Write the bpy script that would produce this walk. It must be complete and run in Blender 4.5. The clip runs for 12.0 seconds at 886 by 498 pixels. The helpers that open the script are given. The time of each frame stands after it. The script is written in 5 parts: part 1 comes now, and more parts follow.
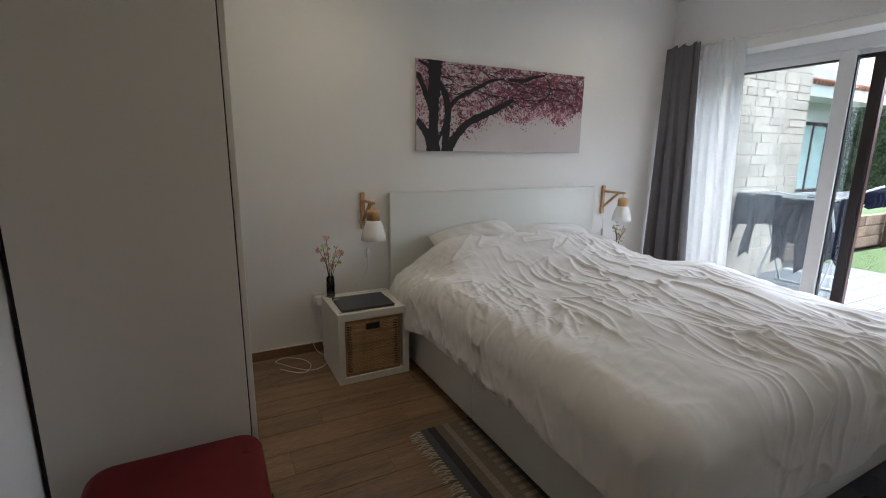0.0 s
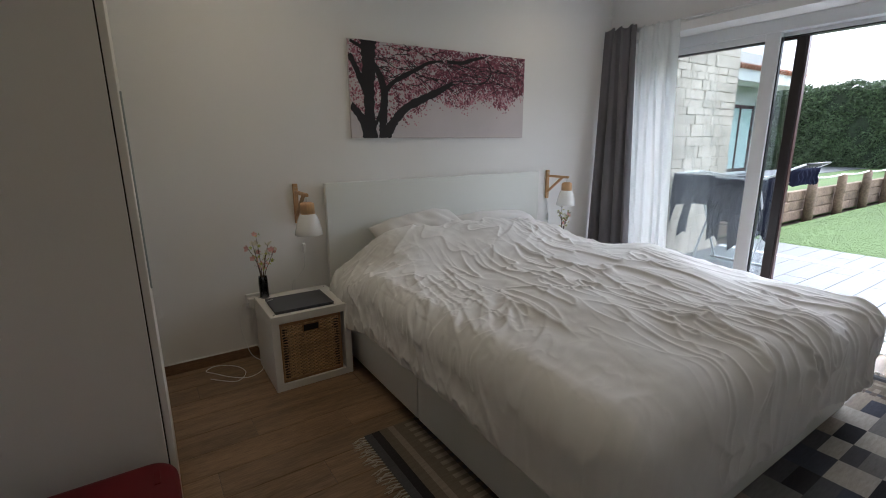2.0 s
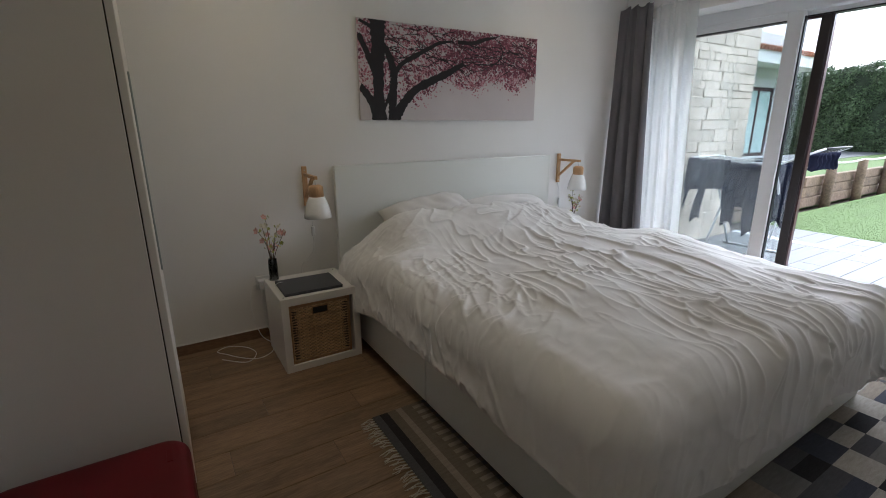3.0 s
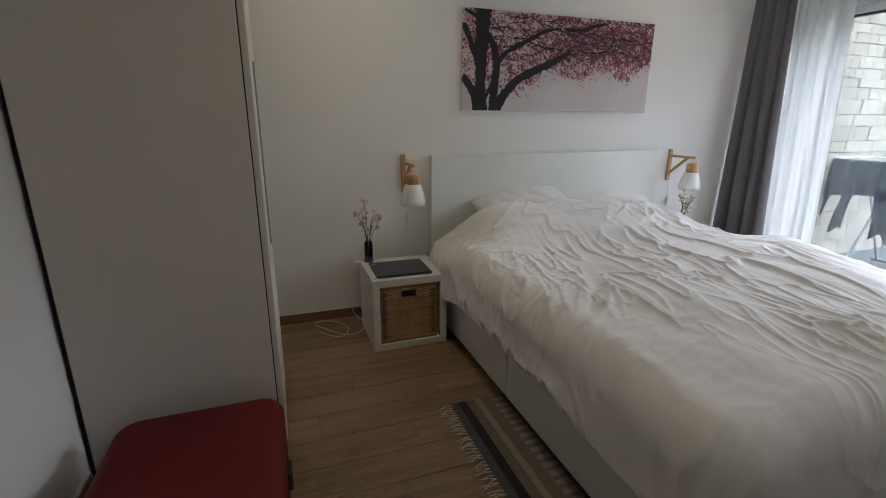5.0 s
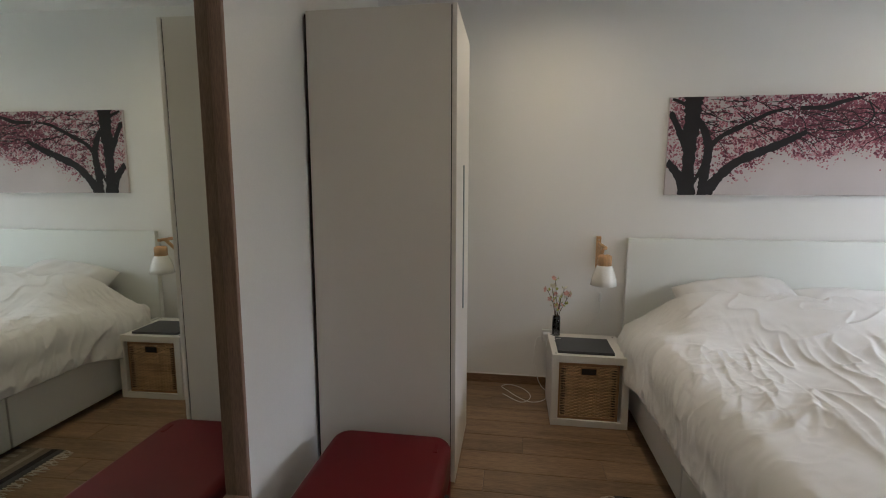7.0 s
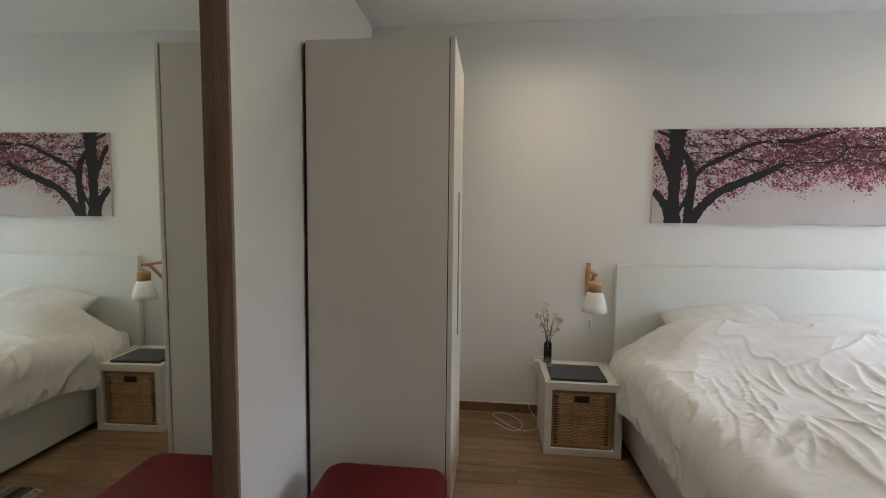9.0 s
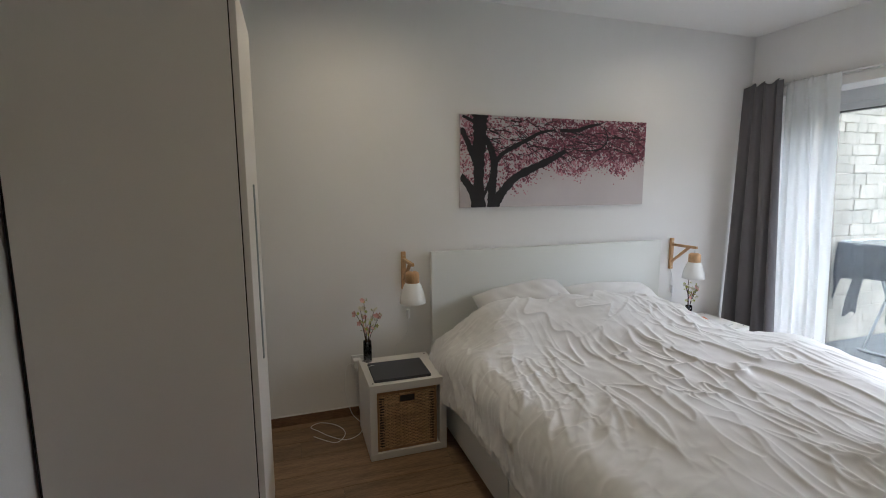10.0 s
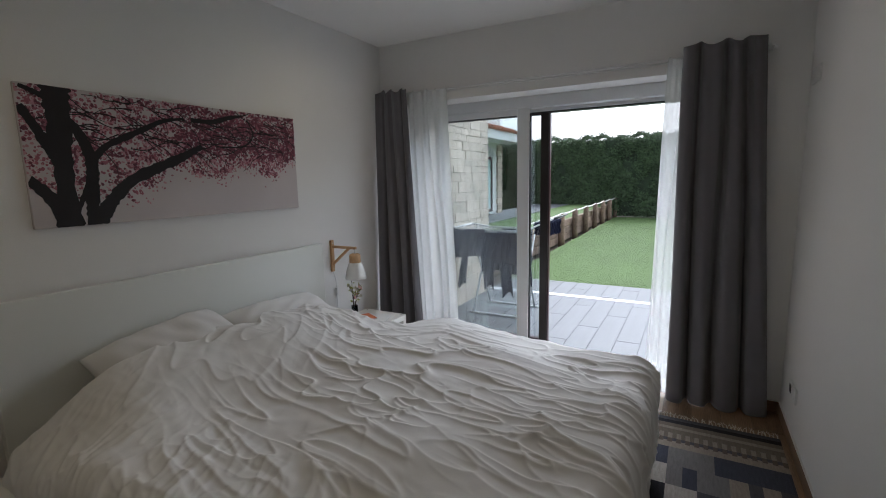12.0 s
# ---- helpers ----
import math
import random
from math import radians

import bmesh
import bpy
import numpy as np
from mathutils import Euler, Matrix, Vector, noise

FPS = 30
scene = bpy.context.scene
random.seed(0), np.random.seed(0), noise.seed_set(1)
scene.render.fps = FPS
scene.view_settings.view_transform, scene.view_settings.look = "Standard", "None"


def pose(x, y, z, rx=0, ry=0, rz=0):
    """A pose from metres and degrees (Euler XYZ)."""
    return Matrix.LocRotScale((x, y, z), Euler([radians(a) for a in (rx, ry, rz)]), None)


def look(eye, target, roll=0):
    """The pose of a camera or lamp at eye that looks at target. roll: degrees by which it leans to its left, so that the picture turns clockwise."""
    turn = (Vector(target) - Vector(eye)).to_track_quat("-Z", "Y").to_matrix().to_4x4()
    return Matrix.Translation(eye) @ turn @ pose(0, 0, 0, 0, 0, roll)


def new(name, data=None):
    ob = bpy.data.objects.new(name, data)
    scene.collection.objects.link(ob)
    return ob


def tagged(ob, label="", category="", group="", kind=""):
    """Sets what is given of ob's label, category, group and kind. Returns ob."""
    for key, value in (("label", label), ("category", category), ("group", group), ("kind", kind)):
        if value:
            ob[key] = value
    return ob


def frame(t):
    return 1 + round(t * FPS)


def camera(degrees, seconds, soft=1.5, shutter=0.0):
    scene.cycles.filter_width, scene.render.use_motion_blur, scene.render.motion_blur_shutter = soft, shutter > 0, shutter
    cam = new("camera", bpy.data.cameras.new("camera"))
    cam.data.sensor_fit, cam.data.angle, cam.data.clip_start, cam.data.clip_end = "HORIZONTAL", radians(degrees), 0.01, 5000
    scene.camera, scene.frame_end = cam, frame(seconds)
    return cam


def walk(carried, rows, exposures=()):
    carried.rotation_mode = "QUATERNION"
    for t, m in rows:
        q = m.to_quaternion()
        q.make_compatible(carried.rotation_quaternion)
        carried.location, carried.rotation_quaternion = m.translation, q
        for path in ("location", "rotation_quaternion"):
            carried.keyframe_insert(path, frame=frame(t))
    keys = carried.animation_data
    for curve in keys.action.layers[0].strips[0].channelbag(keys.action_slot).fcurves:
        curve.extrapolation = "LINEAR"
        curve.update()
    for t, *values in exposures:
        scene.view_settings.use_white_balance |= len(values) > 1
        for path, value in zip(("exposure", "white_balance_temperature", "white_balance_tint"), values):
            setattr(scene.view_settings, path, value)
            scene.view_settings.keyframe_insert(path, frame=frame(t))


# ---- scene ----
cam = camera(88.2, 12.0, 1.0)
PATH = [
    (0, (-1.024, -2.81, 1.244), (-0.131, -1.067, 0.838), 0.6),
    (0.5, (-0.963, -2.76, 1.237), (-0.018, -1.048, 0.821), 0.6),
    (1, (-0.932, -2.74, 1.239), (0.091, -1.075, 0.812), 0.5),
    (1.5, (-0.918, -2.74, 1.243), (0.148, -1.105, 0.808), -0.0),
    (2, (-0.909, -2.736, 1.239), (0.154, -1.105, 0.781), -0.4),
    (2.5, (-0.903, -2.73, 1.228), (0.134, -1.091, 0.74), -0.5),
    (4.3, (-0.895, -2.71, 1.261), (0.033, -1.04, 0.671), 0.4),
    (4.5, (-0.889, -2.694, 1.234), (-0.004, -0.994, 0.663), 0.2),
    (5, (-0.88, -2.726, 1.215), (-0.23, -0.917, 0.665), 0.4),
    (5.5, (-0.873, -2.811, 1.216), (-0.512, -0.916, 0.689), 0.7),
    (6, (-0.841, -2.876, 1.249), (-0.762, -0.932, 0.783), 0.5),
    (6.5, (-0.749, -2.922, 1.274), (-0.908, -0.966, 0.892), 0.1),
    (7, (-0.713, -2.973, 1.301), (-1.004, -1.011, 1.037), 0.1),
    (7.2, (-0.742, -2.975, 1.287), (-1.022, -1.005, 1.084), 0.2),
    (8.8, (-0.756, -3.019, 1.307), (-1.045, -1.044, 1.18), 0.4),
    (9, (-0.774, -2.979, 1.306), (-0.988, -0.996, 1.152), 0.6),
    (9.5, (-0.813, -2.824, 1.357), (-0.673, -0.842, 1.127), -0.3),
    (10, (-0.809, -2.699, 1.391), (-0.18, -0.819, 1.123), -0.3),
    (10.5, (-0.716, -2.556, 1.404), (0.295, -0.853, 1.126), 0.2),
    (11, (-0.596, -2.455, 1.433), (0.762, -1.015, 1.147), 0.3),
    (11.5, (-0.565, -2.414, 1.421), (1.031, -1.243, 1.134), -0.2),
    (12, (-0.611, -2.323, 1.429), (1.121, -1.371, 1.127), -1.2),
]
TINT = 11
EXPOSURES = [(t, stops, kelvin, TINT) for t, stops, kelvin in (
    (0.0, 1.29, 5640), (1.5, 1.09, 5640), (2.5, 1.07, 5640), (4.5, 1.19, 5600), (5.5, 1.37, 5640), (6.5, 1.59, 5690), (7.0, 1.68, 5720), (9.0, 1.86, 5720),
    (9.5, 1.64, 5670), (10.0, 1.38, 5640), (10.5, 1.08, 5640), (11.0, 0.72, 5690), (11.5, 0.52, 5710), (12.0, 0.40, 5710))]
walk(cam, [(t, look(eye, target, roll)) for t, eye, target, roll in PATH], EXPOSURES)

# ---------- light ----------
world = bpy.data.worlds.new("world")
scene.world = world
world.use_nodes = True
wn = world.node_tree
wn.nodes.clear()
sky = wn.nodes.new("ShaderNodeTexSky")
sky.sky_type = 'NISHITA'
sky.sun_disc = False
sky.sun_elevation = radians(50)
sky.sun_rotation = radians(100)
sky.air_density, sky.dust_density, sky.ozone_density = 1.6, 6.0, 1.0
grey = wn.nodes.new("ShaderNodeHueSaturation")
grey.inputs["Saturation"].default_value = 0.16
grey.inputs["Value"].default_value = 1.8
bg = wn.nodes.new("ShaderNodeBackground")
bg.inputs["Strength"].default_value = 0.15
wout = wn.nodes.new("ShaderNodeOutputWorld")
wn.links.new(sky.outputs[0], grey.inputs["Color"])
wn.links.new(grey.outputs[0], bg.inputs["Color"])
wn.links.new(bg.outputs[0], wout.inputs[0])


def lamp(name, kind, m, power, color, **more):
    data = bpy.data.lights.new(name, kind)
    data.energy, data.color = power, color
    for k, v in more.items():
        if k == "angle":
            data.angle = v
        elif k == "size":
            data.shape, data.size, data.size_y = 'RECTANGLE', v[0], v[1]
        elif k == "radius":
            data.shadow_soft_size = v
        elif k == "cone":
            data.spot_size, data.spot_blend = v
    ob = new(name, data)
    ob.matrix_world = m
    return ob


# overcast sun
lamp("sun", 'SUN', look((0, 0, 0), (-0.45, 0.75, -0.85)), 1.0, (1.0, 0.98, 0.96), angle=radians(25))
# unseen area lamp added over the terrace; stands in for sky light through the door
lamp("sky_fill_lamp", 'AREA', look((4.60, -2.70, 2.86), (0.2, -0.30, 2.80)), 44, (0.92, 0.965, 1.0), size=(2.6, 1.0))
# the ceiling downlights
SPOTS = [(-0.46, -0.68), (1.65, -0.66), (-0.46, -2.12), (1.65, -2.12)]
for sx, sy in SPOTS:
    lamp("downlight_bulb", 'SPOT', look((sx, sy, 2.485), (sx, sy, 0)), (7.5 if sx < 0 else 5) if sy > -1 else (5.5 if sx < 0 else 2.5), (1.0, 0.79, 0.50), radius=0.06, cone=(radians(168), 1.0))


# ---------- materials ----------
def material(name, color, rough=0.6, metal=0.0, vary=0.08, scale=6.0, fine=60.0, bump=0.1, depth=0.002,
             stretch=(1, 1, 1), per_object=0.0, per_island=0.0, sheen=0.0, spec=0.5, dark=None, transmission=0.0):
    """A surface with colour variation at two scales and a fine relief."""
    m = bpy.data.materials.new(name)
    m.use_nodes = True
    t = m.node_tree
    b = t.nodes["Principled BSDF"]
    co = t.nodes.new("ShaderNodeTexCoord")
    mp = t.nodes.new("ShaderNodeMapping")
    mp.inputs["Scale"].default_value = stretch
    t.links.new(co.outputs["Object"], mp.inputs["Vector"])
    vec = mp.outputs[0]
    info = t.nodes.new("ShaderNodeObjectInfo")
    if per_object:
        add = t.nodes.new("ShaderNodeVectorMath")
        add.operation = 'MULTIPLY_ADD'
        comb = t.nodes.new("ShaderNodeCombineXYZ")
        for i in range(3):
            t.links.new(info.outputs["Random"], comb.inputs[i])
        add.inputs[1].default_value = (37, 23, 11)
        t.links.new(comb.outputs[0], add.inputs[0])
        t.links.new(vec, add.inputs[2])
        vec = add.outputs[0]
    n1 = t.nodes.new("ShaderNodeTexNoise")
    n1.inputs["Scale"].default_value, n1.inputs["Detail"].default_value = scale, 4
    n2 = t.nodes.new("ShaderNodeTexNoise")
    n2.inputs["Scale"].default_value, n2.inputs["Detail"].default_value = fine, 5
    t.links.new(vec, n1.inputs["Vector"])
    t.links.new(vec, n2.inputs["Vector"])
    mix = t.nodes.new("ShaderNodeMath")
    mix.operation = 'MULTIPLY_ADD'
    mix.inputs[1].default_value = 0.5
    t.links.new(n2.outputs["Fac"], mix.inputs[0])
    half = t.nodes.new("ShaderNodeMath")
    half.operation = 'MULTIPLY'
    half.inputs[1].default_value = 0.5
    t.links.new(n1.outputs["Fac"], half.inputs[0])
    t.links.new(half.outputs[0], mix.inputs[2])
    ramp = t.nodes.new("ShaderNodeValToRGB")
    lo = dark if dark else tuple(c * (1 - 2 * vary) for c in color)
    hi = tuple(min(1, c * (1 + 1.2 * vary)) for c in color)
    ramp.color_ramp.elements[0].position, ramp.color_ramp.elements[1].position = 0.3, 0.7
    ramp.color_ramp.elements[0].color, ramp.color_ramp.elements[1].color = (*lo, 1), (*hi, 1)
    t.links.new(mix.outputs[0], ramp.inputs[0])
    col = ramp.outputs[0]
    if per_object or per_island:
        hsv = t.nodes.new("ShaderNodeHueSaturation")
        mr = t.nodes.new("ShaderNodeMapRange")
        amount = per_object or per_island
        mr.inputs["To Min"].default_value, mr.inputs["To Max"].default_value = 1 - amount, 1 + amount
        if per_island:
            geo = t.nodes.new("ShaderNodeNewGeometry")
            t.links.new(geo.outputs["Random Per Island"], mr.inputs["Value"])
        else:
            t.links.new(info.outputs["Random"], mr.inputs["Value"])
        t.links.new(mr.outputs[0], hsv.inputs["Value"])
        t.links.new(col, hsv.inputs["Color"])
        col = hsv.outputs[0]
    t.links.new(col, b.inputs["Base Color"])
    b.inputs["Roughness"].default_value = rough
    b.inputs["Metallic"].default_value = metal
    b.inputs["Specular IOR Level"].default_value = spec
    b.inputs["Sheen Weight"].default_value = sheen
    b.inputs["Transmission Weight"].default_value = transmission
    if bump:
        bp = t.nodes.new("ShaderNodeBump")
        bp.inputs["Strength"].default_value, bp.inputs["Distance"].default_value = bump, depth
        t.links.new(mix.outputs[0], bp.inputs["Height"])
        t.links.new(bp.outputs[0], b.inputs["Normal"])
    return m


PAINT = material("wall_paint", (0.83, 0.82, 0.80), 0.85, vary=0.02, scale=1.3, fine=180, bump=0.12, depth=0.001)
CEIL = material("ceiling_paint", (0.83, 0.82, 0.80), 0.9, vary=0.015, scale=1.0, fine=150, bump=0.1, depth=0.001)
WARDROBE = material("warm_white_foil", (0.73, 0.69, 0.63), 0.45, vary=0.012, scale=2, fine=200, bump=0.03, depth=0.0006)
LAMINATE = material("white_laminate", (0.74, 0.72, 0.68), 0.42, vary=0.012, scale=2, fine=200, bump=0.03, depth=0.0006)
BEDWHITE = material("bed_foil", (0.76, 0.77, 0.73), 0.35, vary=0.012, scale=2, fine=200, bump=0.03, depth=0.0006)
COTTON = material("cotton", (0.73, 0.72, 0.71), 0.9, vary=0.02, scale=3, fine=400, bump=0.25, depth=0.0008, sheen=0.2)
PLANK = material("oak_plank", (0.25, 0.163, 0.094), 0.42, vary=0.3, scale=2.2, fine=22, bump=0.25, depth=0.0015,
                 stretch=(1.0, 9.0, 9.0), per_object=0.16, dark=(0.115, 0.066, 0.034))
GROUT = material("grout", (0.16, 0.12, 0.09), 0.9, vary=0.1)
SKIRT = material("skirting_wood", (0.22, 0.13, 0.075), 0.45, vary=0.25, scale=2.2, fine=22, bump=0.2, stretch=(1.5, 1.5, 9))
TRIMWHITE = material("white_bead", (0.75, 0.74, 0.72), 0.6, vary=0.02)
GREYCLOTH = material("grey_curtain_cloth", (0.135, 0.128, 0.137), 0.95, vary=0.06, scale=5, fine=500, bump=0.3, depth=0.0008, sheen=0.25)
PINE = material("pine_wood", (0.58, 0.35, 0.17), 0.5, vary=0.18, scale=5, fine=40, bump=0.15, stretch=(8, 8, 1.2))
MIRRORWOOD = material("brown_mirror_wood", (0.30, 0.19, 0.135), 0.5, vary=0.2, scale=4, fine=40, bump=0.2, stretch=(9, 9, 1))
DOORWOOD = material("brown_door_wood", (0.14, 0.085, 0.055), 0.5, vary=0.2, scale=4, fine=40, bump=0.2, stretch=(9, 9, 1))
OPAL = material("opal_glass", (0.82, 0.82, 0.80), 0.18, vary=0.005, bump=0)
WICKER = material("wicker", (0.60, 0.39, 0.20), 0.6, vary=0.18, scale=14, fine=90, bump=0.4, per_island=0.20)
WICKERWOOD = material("basket_wood", (0.36, 0.20, 0.09), 0.55, vary=0.2, scale=6, fine=50, bump=0.2)
BLACK = material("black_plastic", (0.012, 0.012, 0.013), 0.45, vary=0.1, bump=0.05)
# near-black colour that stands in for shade in gaps and recesses
GAPSHADE = material("gap_shade", (0.02, 0.018, 0.016), 0.9, vary=0.1, bump=0)
LAPTOP = material("grey_aluminium", (0.085, 0.088, 0.098), 0.42, metal=0.6, vary=0.03, fine=300, bump=0.02)
RED = material("red_shell", (0.115, 0.004, 0.007), 0.5, spec=0.28, vary=0.07, scale=8, fine=350, bump=0.25, depth=0.0008)
PVC = material("white_frame", (0.72, 0.73, 0.74), 0.35, vary=0.015, bump=0.02)
BURGUNDY = material("burgundy_frame", (0.050, 0.016, 0.018), 0.35, vary=0.08, bump=0.03)
GASKET = material("grey_gasket", (0.33, 0.37, 0.36), 0.5, vary=0.05, bump=0.03)
PLASTIC = material("white_plastic", (0.78, 0.78, 0.77), 0.35, vary=0.01, bump=0)
STEEL = material("steel", (0.6, 0.6, 0.6), 0.3, metal=1.0, vary=0.05, bump=0.02)
STONE = material("cream_stone", (0.58, 0.485, 0.39), 0.85, vary=0.16, scale=7, fine=45, bump=0.5, depth=0.006, per_object=0.17)
MORTAR = material("stone_mortar", (0.36, 0.30, 0.24), 0.95, vary=0.15)
PATIO = material("grey_patio_tile", (0.105, 0.110, 0.118), 0.5, vary=0.08, scale=2, fine=25, bump=0.15, stretch=(1, 7, 1), per_object=0.07)
PATIOGROUT = material("patio_grout", (0.115, 0.12, 0.127), 0.9, vary=0.05)
CHANNEL = material("white_channel", (0.75, 0.75, 0.74), 0.5, vary=0.03)
TIMBER = material("weathered_timber", (0.20, 0.14, 0.10), 0.85, vary=0.3, scale=3, fine=30, bump=0.6, depth=0.006, per_object=0.2)
ROPE = material("white_rope", (0.70, 0.69, 0.66), 0.8, vary=0.08)
PLASTER = material("white_render", (0.82, 0.81, 0.79), 0.85, vary=0.04, scale=2, fine=120)
TERRACOTTA = material("terracotta", (0.42, 0.15, 0.075), 0.8, vary=0.2, scale=5, fine=40, bump=0.3, per_island=0.2)
NAVY = material("dark_navy_cloth", (0.016, 0.019, 0.042), 0.95, vary=0.2, scale=5, fine=300, bump=0.3, depth=0.001, spec=0.2)
RACKWHITE = material("rack_enamel", (0.75, 0.76, 0.76), 0.35, vary=0.02, bump=0)
TEAL = material("pale_blind", (0.55, 0.70, 0.67), 0.7, vary=0.05)
SOIL = material("soil", (0.07, 0.05, 0.035), 0.95, vary=0.3)
PEBBLE = material("black_pebble", (0.02, 0.02, 0.022), 0.4, vary=0.3, per_island=0.4)
TWIG = material("twig", (0.09, 0.055, 0.035), 0.8, vary=0.2)
PETALPINK = material("pink_petal", (0.68, 0.36, 0.32), 0.7, vary=0.15, bump=0)
PETALCREAM = material("cream_petal", (0.70, 0.66, 0.50), 0.7, vary=0.12, bump=0)
BUD = material("yellow_green_bud", (0.42, 0.45, 0.10), 0.7, vary=0.15, bump=0)
ORANGE = material("orange_cover", (0.62, 0.17, 0.06), 0.5, vary=0.05, bump=0)
PAPER = material("paper", (0.75, 0.74, 0.72), 0.7, vary=0.03, bump=0)
BLUEINK = material("blue_cover", (0.05, 0.06, 0.20), 0.5, vary=0.05, bump=0)
CANVAS = material("canvas_print_ground", (0.60, 0.545, 0.55), 0.8, vary=0.06, scale=2.5, fine=500, bump=0.15, depth=0.0006)
FRAMEDARK = material("dark_bronze_frame", (0.022, 0.016, 0.016), 0.35, vary=0.1, bump=0.02)
INK = material("print_dark_bark", (0.020, 0.018, 0.022), 0.75, vary=0.2, scale=12, fine=300, bump=0.1)
PINKS = [material("print_blossom_rose", (0.36, 0.125, 0.165), 0.8, vary=0.15, scale=20, bump=0),
         material("print_blossom_pale", (0.55, 0.30, 0.34), 0.8, vary=0.12, scale=20, bump=0),
         material("print_blossom_deep", (0.17, 0.052, 0.080), 0.8, vary=0.15, scale=20, bump=0)]
FRINGE = material("fringe_cotton", (0.60, 0.56, 0.48), 0.95, vary=0.12, scale=30)
WOOLS = {}
for wname, wcol in (("grey", (0.085, 0.085, 0.093)), ("dark", (0.026, 0.026, 0.031)), ("beige", (0.29, 0.25, 0.205)), ("light", (0.43, 0.395, 0.35)),
                    ("blue", (0.060, 0.064, 0.088)), ("mid", (0.19, 0.18, 0.175)), ("taupe", (0.13, 0.105, 0.085)), ("tan", (0.175, 0.145, 0.115))):
    WOOLS[wname] = material("wool_" + wname, wcol, 0.95, vary=0.14, scale=20, fine=160, bump=0.6, depth=0.003, stretch=(1, 5, 1), sheen=0.03, spec=0.2)


def leaf_material(name, color, vary):
    m = material(name, color, 0.6, vary=0.2, scale=3, fine=20, bump=0, per_island=vary)
    return m


LEAF = leaf_material("hedge_leaf", (0.070, 0.112, 0.048), 0.45)
# leaf green darkened, to paint the shade deep in the hedge
HEDGESHADE = material("hedge_shade", (0.026, 0.042, 0.020), 0.9, vary=0.4, scale=4, fine=20)
BLADE = leaf_material("grass_blade", (0.074, 0.125, 0.030), 0.03)
GRASS = material("lawn_grass", (0.074, 0.124, 0.030), 0.9, vary=0.12, scale=1.6, fine=70, bump=0.35, depth=0.008, stretch=(0.5, 1.6, 1))


def mirror_material():
    m = bpy.data.materials.new("mirror_silver")
    m.use_nodes = True
    b = m.node_tree.nodes["Principled BSDF"]
    b.inputs["Base Color"].default_value = (0.80, 0.835, 0.78, 1)
    b.inputs["Metallic"].default_value, b.inputs["Roughness"].default_value = 1.0, 0.012
    return m


def glass_material(name, tint, strength=0.92):
    """Thin clear pane: mostly see-through, with a mirror-like share by Fresnel."""
    m = bpy.data.materials.new(name)
    m.use_nodes = True
    t = m.node_tree
    t.nodes.clear()
    out = t.nodes.new("ShaderNodeOutputMaterial")
    mix = t.nodes.new("ShaderNodeMixShader")
    tr = t.nodes.new("ShaderNodeBsdfTransparent")
    tr.inputs["Color"].default_value = (*[c * strength for c in tint], 1)
    gl = t.nodes.new("ShaderNodeBsdfGlossy")
    gl.inputs["Roughness"].default_value = 0.01
    fr = t.nodes.new("ShaderNodeFresnel")
    fr.inputs["IOR"].default_value = 1.75
    t.links.new(fr.outputs[0], mix.inputs[0])
    t.links.new(tr.outputs[0], mix.inputs[1])
    t.links.new(gl.outputs[0], mix.inputs[2])
    t.links.new(mix.outputs[0], out.inputs[0])
    return m


def sheer_material():
    m = bpy.data.materials.new("sheer_voile")
    m.use_nodes = True
    t = m.node_tree
    t.nodes.clear()
    out = t.nodes.new("ShaderNodeOutputMaterial")
    mix = t.nodes.new("ShaderNodeMixShader")
    mix2 = t.nodes.new("ShaderNodeMixShader")
    tr = t.nodes.new("ShaderNodeBsdfTransparent")
    tl = t.nodes.new("ShaderNodeBsdfTranslucent")
    df = t.nodes.new("ShaderNodeBsdfDiffuse")
    tl.inputs["Color"].default_value = df.inputs["Color"].default_value = (0.82, 0.83, 0.82, 1)
    co = t.nodes.new("ShaderNodeTexCoord")
    nz = t.nodes.new("ShaderNodeTexNoise")
    nz.inputs["Scale"].default_value = 300
    mr = t.nodes.new("ShaderNodeMapRange")
    mr.inputs["To Min"].default_value, mr.inputs["To Max"].default_value = 0.68, 0.86
    t.links.new(co.outputs["Object"], nz.inputs["Vector"])
    t.links.new(nz.outputs["Fac"], mr.inputs["Value"])
    mix2.inputs[0].default_value = 0.5
    t.links.new(tl.outputs[0], mix2.inputs[1])
    t.links.new(df.outputs[0], mix2.inputs[2])
    t.links.new(mr.outputs[0], mix.inputs[0])
    t.links.new(tr.outputs[0], mix.inputs[1])
    t.links.new(mix2.outputs[0], mix.inputs[2])
    t.links.new(mix.outputs[0], out.inputs[0])
    return m


def glow_material(name, color, strength):
    m = bpy.data.materials.new(name)
    m.use_nodes = True
    b = m.node_tree.nodes["Principled BSDF"]
    b.inputs["Emission Color"].default_value = (*color, 1)
    b.inputs["Emission Strength"].default_value = strength
    return m


MIRROR = mirror_material()
GLASS = glass_material("window_glass", (0.95, 0.98, 0.99))
VASEGLASS = glass_material("vase_glass", (0.90, 0.93, 0.93), 0.9)
SHEER = sheer_material()
BULB = glow_material("downlight_glow", (1.0, 0.86, 0.68), 6.0)


